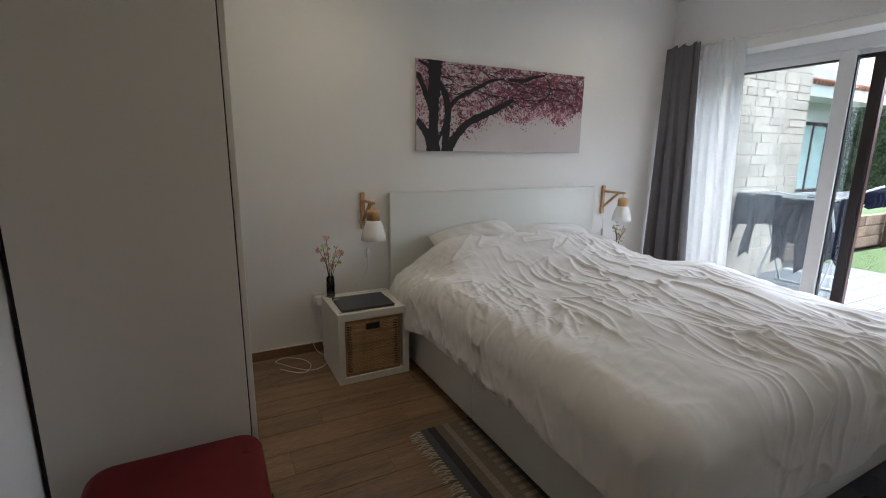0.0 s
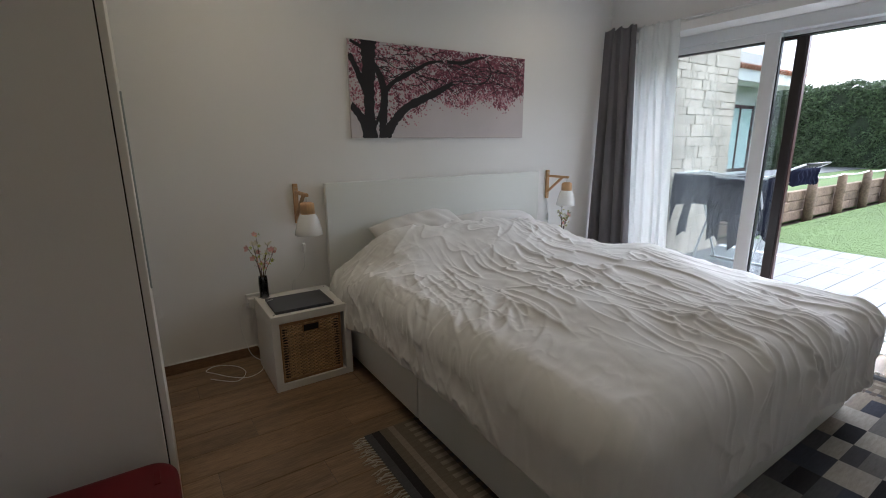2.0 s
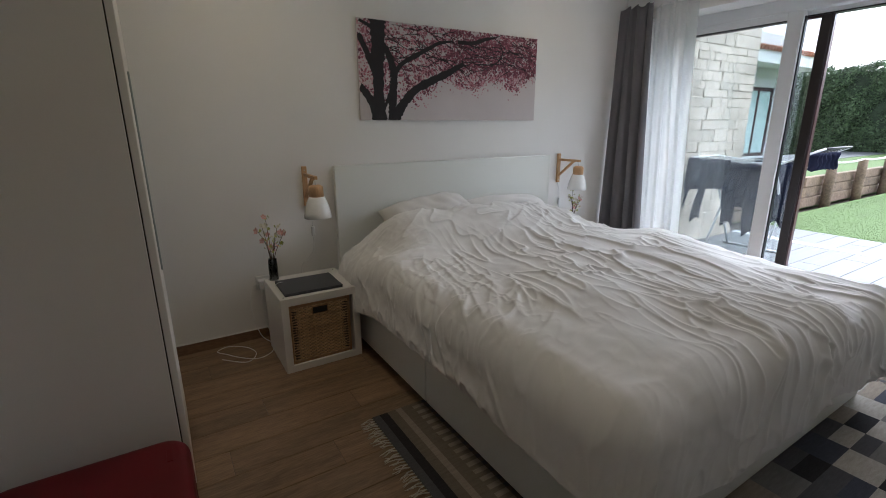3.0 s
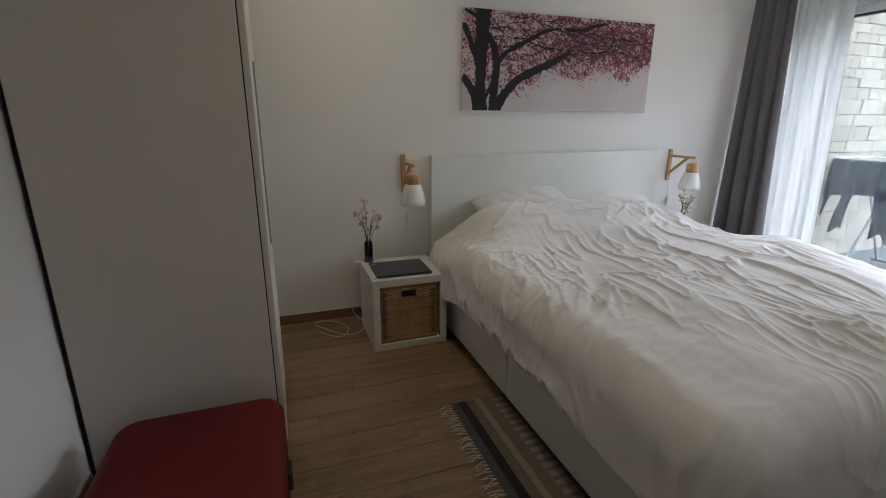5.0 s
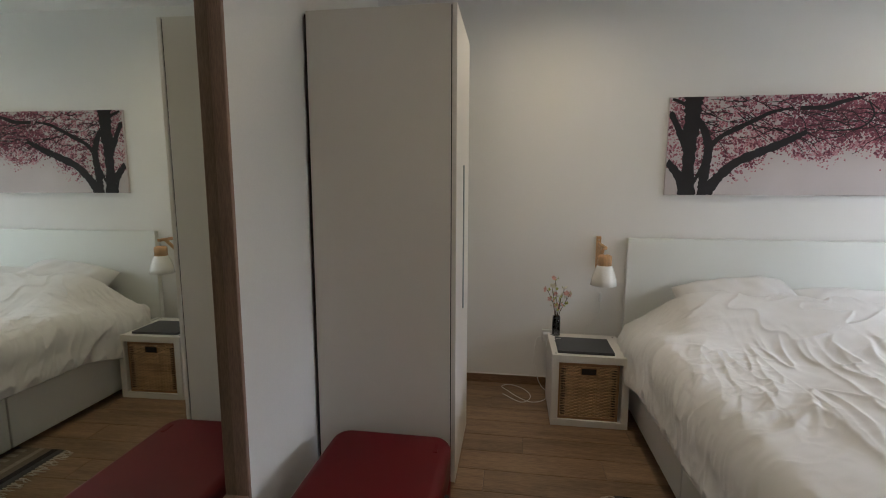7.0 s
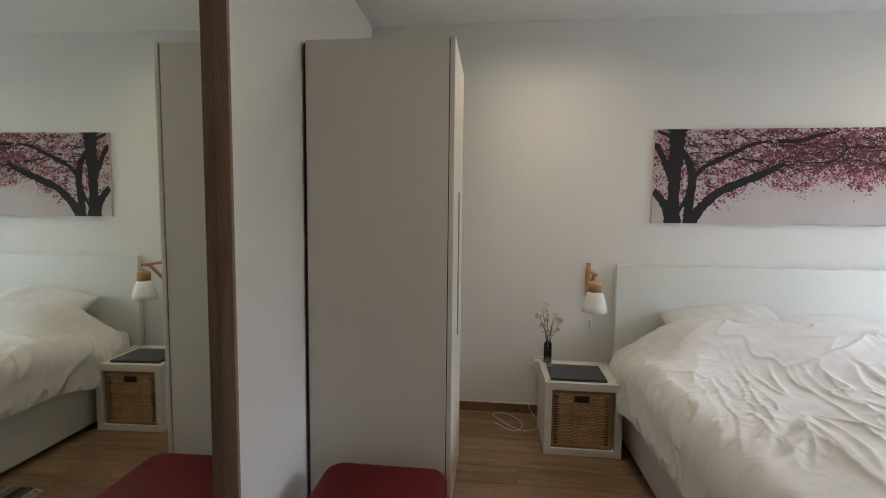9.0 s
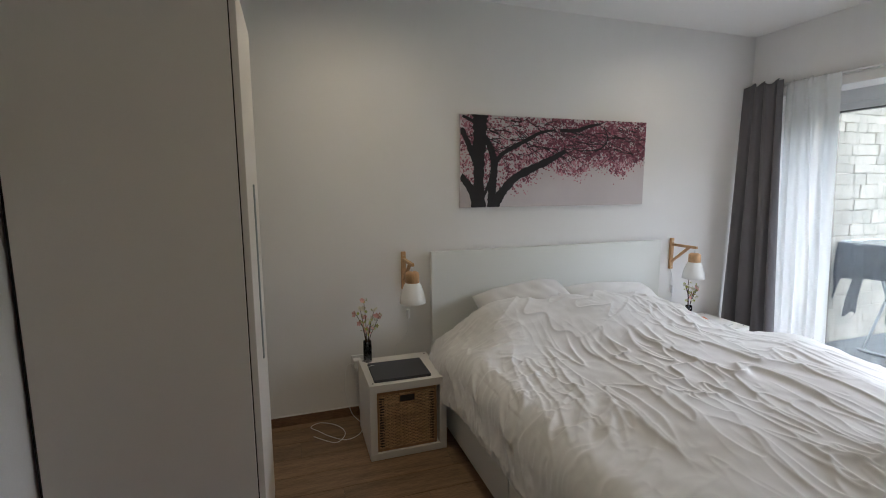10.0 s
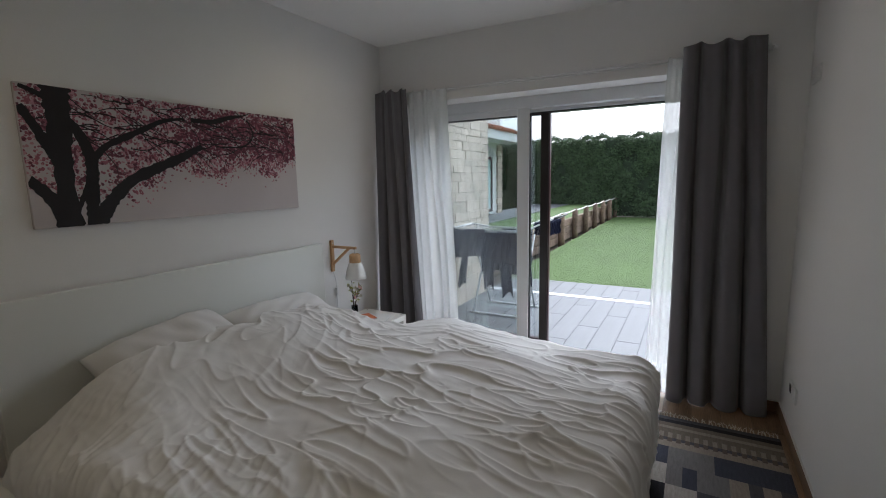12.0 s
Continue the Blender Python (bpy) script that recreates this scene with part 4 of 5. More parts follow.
# ---------- wall lamps ----------
def wall_lamp(x, label):
    l = empty("wall_lamp", (x, 0, 1.0), label, "wall lamp", "bedside wall lamps")
    part("wall_bar", box((-0.014, -0.020, -0.228), (0.014, -0.001, 0.004), 0.003, 2), PINE, l)
    part("arm", box((-0.010, -0.235, -0.052), (0.010, -0.020, -0.034), 0.003, 2), PINE, l)
    d = Vector((0, -0.155, 0.125))
    bm = box((-0.009, 0, -0.008), (0.009, d.length, 0.008), 0.002, 2)
    bmesh.ops.transform(bm, matrix=Matrix.Translation((0, -0.017, -0.172)) @ Vector((0, 1, 0)).rotation_difference(d).to_matrix().to_4x4(), verts=bm.verts)
    part("brace", bm, PINE, l)
    for sz in (-0.018, -0.208):
        part("screw", lathe([(0.0001, -0.001), (0.004, 0.0)], (0, 0, 0), 10), STEEL, l).matrix_local = pose(0, -0.0205, sz, 90)
    y = -0.222
    part("suspension", tube([(0, y, -0.050), (0, y, -0.09)], 0.0042), PLASTIC, l, "white cable")
    part("cap", lathe([(0.0001, -0.082), (0.024, -0.082), (0.036, -0.088), (0.0395, -0.096), (0.040, -0.146), (0.0001, -0.146)], (0, y, 0)), PINE, l, "turned pale wood cap", True)
    part("shade", lathe([(0.037, -0.144), (0.041, -0.146), (0.050, -0.163), (0.061, -0.195), (0.0705, -0.232), (0.0745, -0.262), (0.0728, -0.2635), (0.068, -0.232), (0.058, -0.195), (0.047, -0.163), (0.037, -0.150)], (0, y, 0), 36), OPAL, l, "white opal glass bell shade", True)
    part("bulb", lathe([(0.0001, -0.232), (0.014, -0.226), (0.021, -0.210), (0.017, -0.188), (0.012, -0.165), (0.012, -0.150)], (0, y, 0), 20), OPAL, l, "", True)
    pts = smooth_path([(0.0, -0.010, -0.228), (0.022, -0.012, -0.30), (0.024, -0.014, -0.36)], 6)
    part("cord", tube(pts, 0.0022, 6), PLASTIC, l, "thin white cord")
    part("switch", box((0.014, -0.024, -0.415), (0.034, -0.006, -0.355), 0.005, 2), PLASTIC, l, "white inline switch")
    pts = smooth_path([(0.024, -0.014, -0.415), (0.020, -0.012, -0.50), (-0.02, -0.012, -0.555), (-0.06, -0.014, -0.60), (-0.065, -0.016, -0.80)], 6)
    part("cord", tube(pts, 0.0022, 6), PLASTIC, l)


wall_lamp(-0.165, "pale wooden bracket wall lamp with white glass shade")
wall_lamp(1.905, "pale wooden bracket wall lamp beside the curtain")


# ---------- vases with artificial blossom twigs ----------
def blossom(bm_by, at, r, kind, rng):
    c = Vector(at)
    up = Vector((rng.uniform(-1, 1), rng.uniform(-1, 0.2), rng.uniform(0, 1))).normalized()
    a = up.orthogonal().normalized()
    b = up.cross(a)
    for k in range(5):
        q = 2 * math.pi * k / 5
        d = a * math.cos(q) + b * math.sin(q)
        e = a * math.cos(q + 0.55) + b * math.sin(q + 0.55)
        f = a * math.cos(q - 0.55) + b * math.sin(q - 0.55)
        vs = [bm_by.verts.new(p) for p in (c, c + f * r * 0.75 + up * r * 0.25, c + d * r * 1.05 + up * r * 0.4, c + e * r * 0.75 + up * r * 0.25)]
        bm_by.faces.new(vs)


def vase(at, label, seed, scale=1.0, pale=False):
    rng = random.Random(seed)
    v = empty("flower_vase", at, label, "vase", "bedside vases")
    H = 0.122 * scale
    part("glass", lathe([(0.0001, 0.0), (0.024, 0.0), (0.0255, 0.004), (0.0235, 0.016), (0.0245, H * 0.6), (0.0225, H), (0.0205, H), (0.0222, H * 0.6), (0.0212, 0.018), (0.0001, 0.014)], sides=24), VASEGLASS, v, "clear glass cylinder", True)
    bm = bmesh.new()
    for k in range(170):
        q, rr, z = rng.uniform(0, 6.28), 0.0165 * math.sqrt(rng.random()), 0.018 + rng.random() * H * 0.60
        s = rng.uniform(0.0035, 0.0055)
        bmesh.ops.create_icosphere(bm, subdivisions=1, radius=s, matrix=Matrix.Translation((rr * math.cos(q), rr * math.sin(q), z)))
    tagged(part("pebbles", bm, PEBBLE, v, "black pebbles"), kind="stuff")
    tw, pk, cr, bd = bmesh.new(), bmesh.new(), bmesh.new(), bmesh.new()
    tips = [(-0.060, -0.02, 0.285), (-0.012, 0.01, 0.345), (0.040, -0.02, 0.300), (0.078, 0.0, 0.268), (0.018, -0.05, 0.255), (-0.03, 0.03, 0.30)]
    for tx, ty, tz in tips:
        tx, ty, tz = tx * scale, ty * scale, tz * scale
        pts = smooth_path([(0.004, 0, H * 0.3), (tx * 0.18, ty * 0.2, H + 0.01), (tx * 0.5 + rng.uniform(-.01, .01), ty * 0.5, (H + tz) * 0.52), (tx, ty, tz)], 5)
        add_tube(tw, pts, [0.0027 - 0.0015 * i / len(pts) for i in range(len(pts))], 5)
        for k in range(7):
            p = pts[int(len(pts) * rng.uniform(0.42, 0.99))]
            q = p + Vector((rng.uniform(-.02, .02), rng.uniform(-.02, .02), rng.uniform(-.004, .02)))
            add_tube(tw, [p, q], 0.0009, 4)
            c = rng.random()
            if c < (0.15 if pale else 0.32):
                blossom(pk, q, rng.uniform(0.012, 0.020), 0, rng)
            elif c < 0.58:
                blossom(cr, q, rng.uniform(0.011, 0.018), 0, rng)
            else:
                blossom(bd, q, rng.uniform(0.008, 0.013), 0, rng)
        blossom(bd if rng.random() < 0.5 else cr, pts[-1], 0.009, 0, rng)
    part("twigs", tw, TWIG, v, "thin dark twigs")
    tagged(part("pink_flowers", pk, PETALPINK, v, "pale pink silk blossoms"), kind="stuff")
    tagged(part("cream_flowers", cr, PETALCREAM, v, "cream silk blossoms"), kind="stuff")
    tagged(part("buds", bd, BUD, v, "yellow-green buds"), kind="stuff")


vase((-0.424, -0.178, NH), "small glass vase of black pebbles and pink blossom twigs", 3)
vase((1.965, -0.145, NH), "small glass vase of cream blossom twigs by the bed", 8, 0.9, True)

# laptop
lt = empty("laptop", (-0.290, -0.374, NH + 0.001), "closed dark grey aluminium laptop on the bedside table", "laptop", turn=-1)
part("base", box((-0.150, -0.122, 0), (0.150, 0.122, 0.0085), 0.003, 2), LAPTOP, lt)
part("lid", box((-0.150, -0.122, 0.0092), (0.150, 0.122, 0.0145), 0.0024, 2), LAPTOP, lt)
for fx in (-0.13, 0.13):
    part("rubber_foot", box((fx - 0.008, 0.09, -0.001), (fx + 0.008, 0.105, 0.0005)), BLACK, lt)

# magazines and a book on the far table
mg = empty("magazine", (2.03, -0.235, NH), "white printed magazine on the bedside table", "magazine", turn=14)
part("pages", box((-0.105, -0.145, 0.0), (0.105, 0.145, 0.008), 0.001), PAPER, mg)
part("cover", box((-0.106, -0.146, 0.008), (0.106, 0.146, 0.0092), 0.0004), PAPER, mg)
part("cover_band", box((-0.100, -0.02, 0.0092), (0.02, 0.11, 0.0098)), BLUEINK, mg, "dark blue printed block")
bk = empty("book", (2.02, -0.225, NH + 0.0102), "thin orange paperback lying on a magazine", "book", turn=-28)
bk.scale = (0.6, 0.85, 1.0)
part("pages", box((-0.060, -0.088, 0.0008), (0.062, 0.088, 0.0085)), PAPER, bk)
part("cover", boxes(((-0.064, -0.09, 0), (0.064, 0.09, 0.0008)), ((-0.064, -0.09, 0.0085), (0.064, 0.09, 0.0095)), ((-0.065, -0.09, 0), (-0.064, 0.09, 0.0095))), ORANGE, bk)

# charger, its plug and the loose cable
ch = empty("phone_charger", (-0.470, -0.030, 0.345), "white plug-in charger with a white cable", "charger")
part("socket_plate", box((-0.026, 0.018, -0.040), (0.054, 0.0298, 0.040), 0.003, 2), PLASTIC, ch)
part("plug", box((-0.020, -0.032, -0.028), (0.026, 0.018, 0.026), 0.006, 3), PLASTIC, ch)
pts = smooth_path([(-0.02, -0.02, 0.005), (-0.06, -0.03, 0.0), (-0.075, -0.05, -0.06), (-0.078, -0.06, -0.14), (-0.055, -0.055, -0.25), (-0.03, -0.04, -0.315), (0.005, -0.12, -0.331),
                   (-0.02, -0.22, -0.332), (-0.10, -0.26, -0.332), (-0.18, -0.20, -0.332), (-0.24, -0.12, -0.332), (-0.28, -0.06, -0.332), (-0.22, -0.03, -0.330), (-0.13, -0.10, -0.3285), (-0.10, -0.20, -0.330),
                   (-0.16, -0.27, -0.332), (-0.27, -0.17, -0.332)], 8)
part("cable", tube(pts, 0.0022, 6), PLASTIC, ch, "loosely looped white cable", True)
pts = smooth_path([(0.0, -0.03, -0.02), (-0.01, -0.05, -0.10), (-0.005, -0.06, -0.22), (0.02, -0.06, -0.32)], 8)
part("cable", tube(pts, 0.0022, 6), PLASTIC, ch, "", True)
pts = smooth_path([(0.062, -0.27, 0.079), (0.03, -0.27, 0.072), (0.02, -0.25, 0.02), (0.0, -0.12, -0.03), (-0.002, -0.035, -0.02)], 8)
part("cable", tube(pts, 0.0018, 6), PLASTIC, ch, "", True)

# switch plates and sockets on the south wall
for nm, cx, cz, lab in (("light_switch", 2.43, 1.915, "white double wall control plate"), ("wall_socket", 2.25, 0.285, "white double wall socket near the floor")):
    sw = empty(nm, (cx, YS, cz), lab, "switch" if nm == "light_switch" else "socket")
    for k in (-1, 1):
        pl = part("plate", box((k * 0.043 - 0.040, 0.0, -0.040), (k * 0.043 + 0.040, 0.010, 0.040), 0.003, 2), PLASTIC, sw)
        if nm == "wall_socket":
            part("insert", box((k * 0.043 - 0.022, 0.010, -0.022), (k * 0.043 + 0.022, 0.012, 0.022), 0.001), BLACK if k > 0 else PLASTIC, pl)
        else:
            part("rocker", box((k * 0.043 - 0.028, 0.010, -0.030), (k * 0.043 + 0.028, 0.013, 0.030), 0.002), PLASTIC, pl)


# ---------- canvas print ----------
def canvas_print():
    x0, x1, z0, z1, yf = 0.201, 1.600, 1.263, 1.833, -0.022
    W, H = x1 - x0, z1 - z0
    c = empty("canvas_print", (x0, 0, z0), "wide canvas print of a pink cherry tree in bloom", "picture")
    part("canvas", box((0, yf, 0), (W, -0.002, H), 0.002, 2), CANVAS, c)
    rng = random.Random(21)

    def pt(u, v, k):
        return Vector((u * W, yf - 0.0005 - 0.00012 * k, (1 - v) * H))
    limbs = bmesh.new()

    def ribbon(bm, pts, widths, k, n=8):
        ps = smooth_path([(u, v, 0) for u, v in pts], n)
        m = len(ps)
        prev = None
        for i, p in enumerate(ps):
            d = ps[min(i + 1, m - 1)] - ps[max(i - 1, 0)]
            d = Vector((d.x * W, d.y * H)).normalized()
            w = np.interp(i / (m - 1), np.linspace(0, 1, len(widths)), widths) * (1 + 0.16 * rng.uniform(-1, 1))
            nrm = Vector((-d.y, d.x)) * w * 0.5
            a = bm.verts.new(pt(min(max(p.x + nrm.x / W, 0), 1), min(max(p.y + nrm.y / H, 0), 1), k))
            b = bm.verts.new(pt(min(max(p.x - nrm.x / W, 0), 1), min(max(p.y - nrm.y / H, 0), 1), k))
            if prev:
                try:
                    bm.faces.new((prev[0], a, b, prev[1]))
                except ValueError:
                    pass
            prev = (a, b)
    ribbon(limbs, [(0.088, 1.0), (0.088, 0.77), (0.090, 0.45), (0.092, 0.2), (0.094, 0.0)], [0.105, 0.072, 0.076, 0.088, 0.105], 9.0)
    ribbon(limbs, [(0.150, 1.0), (0.152, 0.85), (0.160, 0.66), (0.163, 0.55), (0.155, 0.42), (0.135, 0.30), (0.105, 0.20)], [0.058, 0.050, 0.050, 0.048, 0.044, 0.042, 0.030], 9.6)
    ribbon(limbs, [(0.155, 1.0), (0.184, 0.90), (0.22, 0.79), (0.273, 0.67), (0.348, 0.58), (0.425, 0.50), (0.485, 0.43), (0.535, 0.365)], [0.080, 0.062, 0.056, 0.052, 0.048, 0.044, 0.036, 0.024], 10.2)
    ribbon(limbs, [(0.165, 0.56), (0.180, 0.48), (0.211, 0.40), (0.273, 0.32), (0.338, 0.24), (0.396, 0.17), (0.475, 0.13)], [0.034, 0.030, 0.028, 0.028, 0.026, 0.020, 0.010], 10.8)
    ribbon(limbs, [(0.115, 0.86), (0.135, 0.76), (0.155, 0.62)], [0.020, 0.022, 0.020], 11.1)
    ribbon(limbs, [(0.075, 0.95), (0.055, 0.82), (0.034, 0.74), (0.0, 0.65)], [0.06, 0.052, 0.046, 0.036], 11.4)
    ribbon(limbs, [(0.078, 0.52), (0.055, 0.40), (0.034, 0.29), (0.004, 0.15)], [0.04, 0.042, 0.036, 0.030], 12.0)
    ribbon(limbs, [(0.09, 0.12), (0.05, 0.06), (0.01, 0.02)], [0.03, 0.020, 0.016], 12.6)
    ribbon(limbs, [(0.500, 0.135), (0.59, 0.13), (0.655, 0.08), (0.72, 0.045)], [0.022, 0.026, 0.024, 0.012], 13.2)
    ribbon(limbs, [(0.60, 0.36), (0.72, 0.34), (0.77, 0.22), (0.745, 0.08)], [0.006, 0.010, 0.009, 0.006], 13.8)
    part("painted_tree", limbs, INK, c, "dark printed trunk and limbs")
    twigs = bmesh.new()
    for k in range(90):
        u, v = rng.uniform(0.10, 0.98), rng.uniform(0.02, 0.42)
        q = rng.uniform(-0.5, 0.9) + (math.pi if rng.random() < 0.35 else 0)
        pts = [(u, v)]
        for s in range(4):
            u += 0.035 * math.cos(q)
            v += 0.07 * math.sin(q) + 0.008
            q += rng.uniform(-0.5, 0.5)
            pts.append((u, v))
        ribbon(twigs, pts, [0.006, 0.004, 0.0025], 6 + 0.03 * k, 4)
    tagged(part("painted_twig", twigs, INK, c), kind="stuff")

    def low(u):
        """Lower edge of the blossom cloud across the print."""
        return np.interp(u, [0, 0.06, 0.2, 0.27, 0.33, 0.42, 0.5, 0.6, 0.68, 0.74, 0.82, 0.86, 0.93, 1.0], [0.72, 0.80, 0.78, 0.84, 0.76, 0.55, 0.60, 0.66, 0.56, 0.52, 0.66, 0.64, 0.50, 0.44])
    layers = [bmesh.new() for _ in PINKS]

    def petal(u, v, rad, which, k):
        if not (0 < u < 1 and 0 < v < 1):
            return
        q0, vs = rng.uniform(0, 6), []
        for s in range(6):
            rr = rad * rng.uniform(0.55, 1.25)
            uu = u + rr * math.cos(q0 + math.pi * s / 3) / W
            vv = v + rr * math.sin(q0 + math.pi * s / 3) / H
            vs.append(layers[which].verts.new(pt(min(max(uu, 0), 1), min(max(vv, 0), 1), 1 + which * 0.6 + 2.6 * (k % 7 == 0) + 0.001 * (k % 97))))
        layers[which].faces.new(vs)
    for k in range(2100):
        u = rng.random()
        edge = float(low(u))
        v = edge * rng.random() ** 0.9
        deep = u > 0.46 and v < 0.46
        if not deep and rng.random() < (0.30 if u < 0.46 else 0.1) + 0.35 * (v > edge * 0.75):
            continue
        spread = rng.uniform(0.008, 0.017)
        tone = rng.random()
        for _ in range(rng.randrange(4, 9)):
            r = rng.random() * 0.55 + tone * 0.45
            which = 2 if r < (0.50 if deep else 0.34) else 0 if r < (0.90 if deep else 0.66) else 1
            petal(u + rng.gauss(0, spread) / W, v + rng.gauss(0, spread * 0.8) / H, rng.uniform(0.0035, 0.0085), which, k)
    for k in range(90):
        u = rng.uniform(0.25, 1.0)
        petal(u, float(low(u)) + rng.uniform(-0.02, 0.10), rng.uniform(0.004, 0.007), rng.randrange(2), k)
    for nm, bm, m in zip(("rose_blossom", "pale_blossom", "deep_blossom"), layers, PINKS):
        tagged(part(nm, bm, m, c), kind="stuff")


canvas_print()


# ---------- garden ----------
GZ = -0.03
tagged(mesh_object("ground", [(WX - 0.02, -60, GZ - 0.07), (90, -60, GZ - 0.07), (90, 60, GZ - 0.07), (WX - 0.02, 60, GZ - 0.07)], [(0, 1, 2, 3)], SOIL), "bare garden soil under lawn and paving", "ground", kind="structure")
PX1 = 5.72
patio = setting("patio", box((WX, -7.0, GZ - 0.06), (PX1, 0.02, GZ - 0.006)), PATIOGROUT, "grey wood-look tile terrace outside the door", "terrace")
setting("drain_channel", box((4.92, -7.0, GZ - 0.004), (5.02, 0.02, GZ + 0.003), 0.001), CHANNEL, "white channel strip across the terrace", "drain")
lawn = setting("lawn", box((PX1, -14.0, GZ - 0.06), (16.6, 0.12, GZ - 0.004)), GRASS, "mown green lawn beyond the terrace", "lawn")
UZ = 0.40
setting("upper_lawn", boxes(((5.6, 0.34, GZ - 0.05), (16.6, 1.75, UZ)), ), GRASS, "raised upper lawn behind the log wall", "lawn")
setting("upper_terrace", box((4.9, 1.75, GZ - 0.05), (16.6, 3.0, UZ + 0.012)), PATIO, "grey paving along the neighbouring house wing", "terrace")


def grass_blades():
    """Short mown blades in loose tufts, thinning with distance from the terrace."""
    rng = np.random.default_rng(21)
    n = 260000
    x = PX1 + 0.02 + (16.5 - PX1) * rng.random(n) ** 1.25
    y = -6.5 + 6.55 * rng.random(n)
    a, tilt = rng.uniform(0, 2 * math.pi, n), rng.uniform(0, 2 * math.pi, n)
    w, tall = rng.uniform(0.002, 0.004, n) * (1 + 0.05 * (x - PX1)), rng.uniform(0.004, 0.009, n)
    z = np.full(n, GZ - 0.006)
    p = np.stack([x - w * np.cos(a), y - w * np.sin(a), z, x + w * np.cos(a), y + w * np.sin(a), z,
                  x + 0.6 * tall * np.cos(tilt), y + 0.6 * tall * np.sin(tilt), z + tall], -1).reshape(-1, 3)
    ob = mesh_object("grass", p, np.arange(3 * n).reshape(n, 3), BLADE)
    tagged(ob, "short mown green grass blades on the lawn", "grass", kind="stuff")


grass_blades()


def log_wall():
    w = empty("log_wall", (6.0, 0.22, GZ), "low brown timber retaining wall with round posts and rope", "retaining wall")
    rng = random.Random(4)
    xs = [0.75 + 1.27 * k for k in range(9)]
    for k, x in enumerate(xs):
        pts = [(x + rng.uniform(-0.008, 0.008), -0.05, z) for z in (-0.05, 0.2, 0.45, 0.655, 0.665)]
        part("post", tube(pts, [0.072, 0.070, 0.068, 0.066, 0.052], 14), TIMBER, w)
    for r in range(3):
        z0 = 0.0 + r * 0.158
        x = -0.6
        while x < xs[-1]:
            ln = min(rng.uniform(1.2, 2.4), xs[-1] - x + 0.05)
            part("beam", box((x, 0.03 + rng.uniform(0, 0.012), z0), (x + ln - 0.012, 0.13, z0 + 0.150), 0.012, 2), TIMBER, w)
            x += ln
    bm = bmesh.new()
    rope = []
    for a, b in zip(xs, xs[1:]):
        for s in range(6):
            t = s / 6
            rope.append((a + (b - a) * t, -0.05, 0.672 - 0.05 * 4 * t * (1 - t) * 0.5))
    rope.append((xs[-1], -0.05, 0.672))
    add_tube(bm, rope, 0.016, 7)
    part("rope", bm, ROPE, w, "white rope along the post tops")


log_wall()


def hedge():
    rng = np.random.default_rng(31)
    h = empty("hedge", (16.9, -2.0, GZ), "tall dense dark green clipped hedge", "hedge")
    # plain box behind the leaves; its dark colour stands in for shade
    part("core", box((0, -10.5, 0), (0.9, 9.5, 2.72), 0.1, 2), HEDGESHADE, h, "dark green box, shade between the leaves in its colour")
    N = 110000
    y = rng.uniform(-7.0, 7.5, N)
    top = rng.random(N) < 0.16
    z = np.where(top, 2.72, 2.75 * rng.random(N) ** 0.95)
    lump = 0.09 * np.sin(2.3 * y + 1.7 * np.sin(1.3 * z)) + 0.07 * np.sin(5.1 * y + 2.0) * np.sin(3.7 * z + 0.5 * y) + 0.04 * np.sin(11 * y) * np.sin(9 * z + 1)
    x = np.where(top, rng.uniform(0, 0.8, N), -0.05 - lump - np.abs(rng.normal(0, 0.05, N)))
    z = z + np.where(top, 0.05 + 0.10 * np.sin(3.1 * y) * np.sin(7 * y + 1) + np.abs(rng.normal(0, 0.06, N)), 0)
    s = rng.uniform(0.020, 0.055, N)
    n = rng.normal(0, 1, (N, 3)) + np.array([-0.9, 0, 0.6])
    n /= np.linalg.norm(n, axis=1)[:, None]
    a = np.cross(n, rng.normal(0, 1, (N, 3)))
    a /= np.linalg.norm(a, axis=1)[:, None]
    b = np.cross(n, a)
    c = np.stack([x, y, z], -1)
    v = np.stack([c - a * s[:, None], c - b * s[:, None] * 0.45, c + a * s[:, None], c + b * s[:, None] * 0.45], 1).reshape(-1, 3)
    f = np.arange(N * 4).reshape(-1, 4)
    tagged(mesh_object("leaves", v, f, LEAF, h), "dense small green leaves", kind="stuff")


hedge()


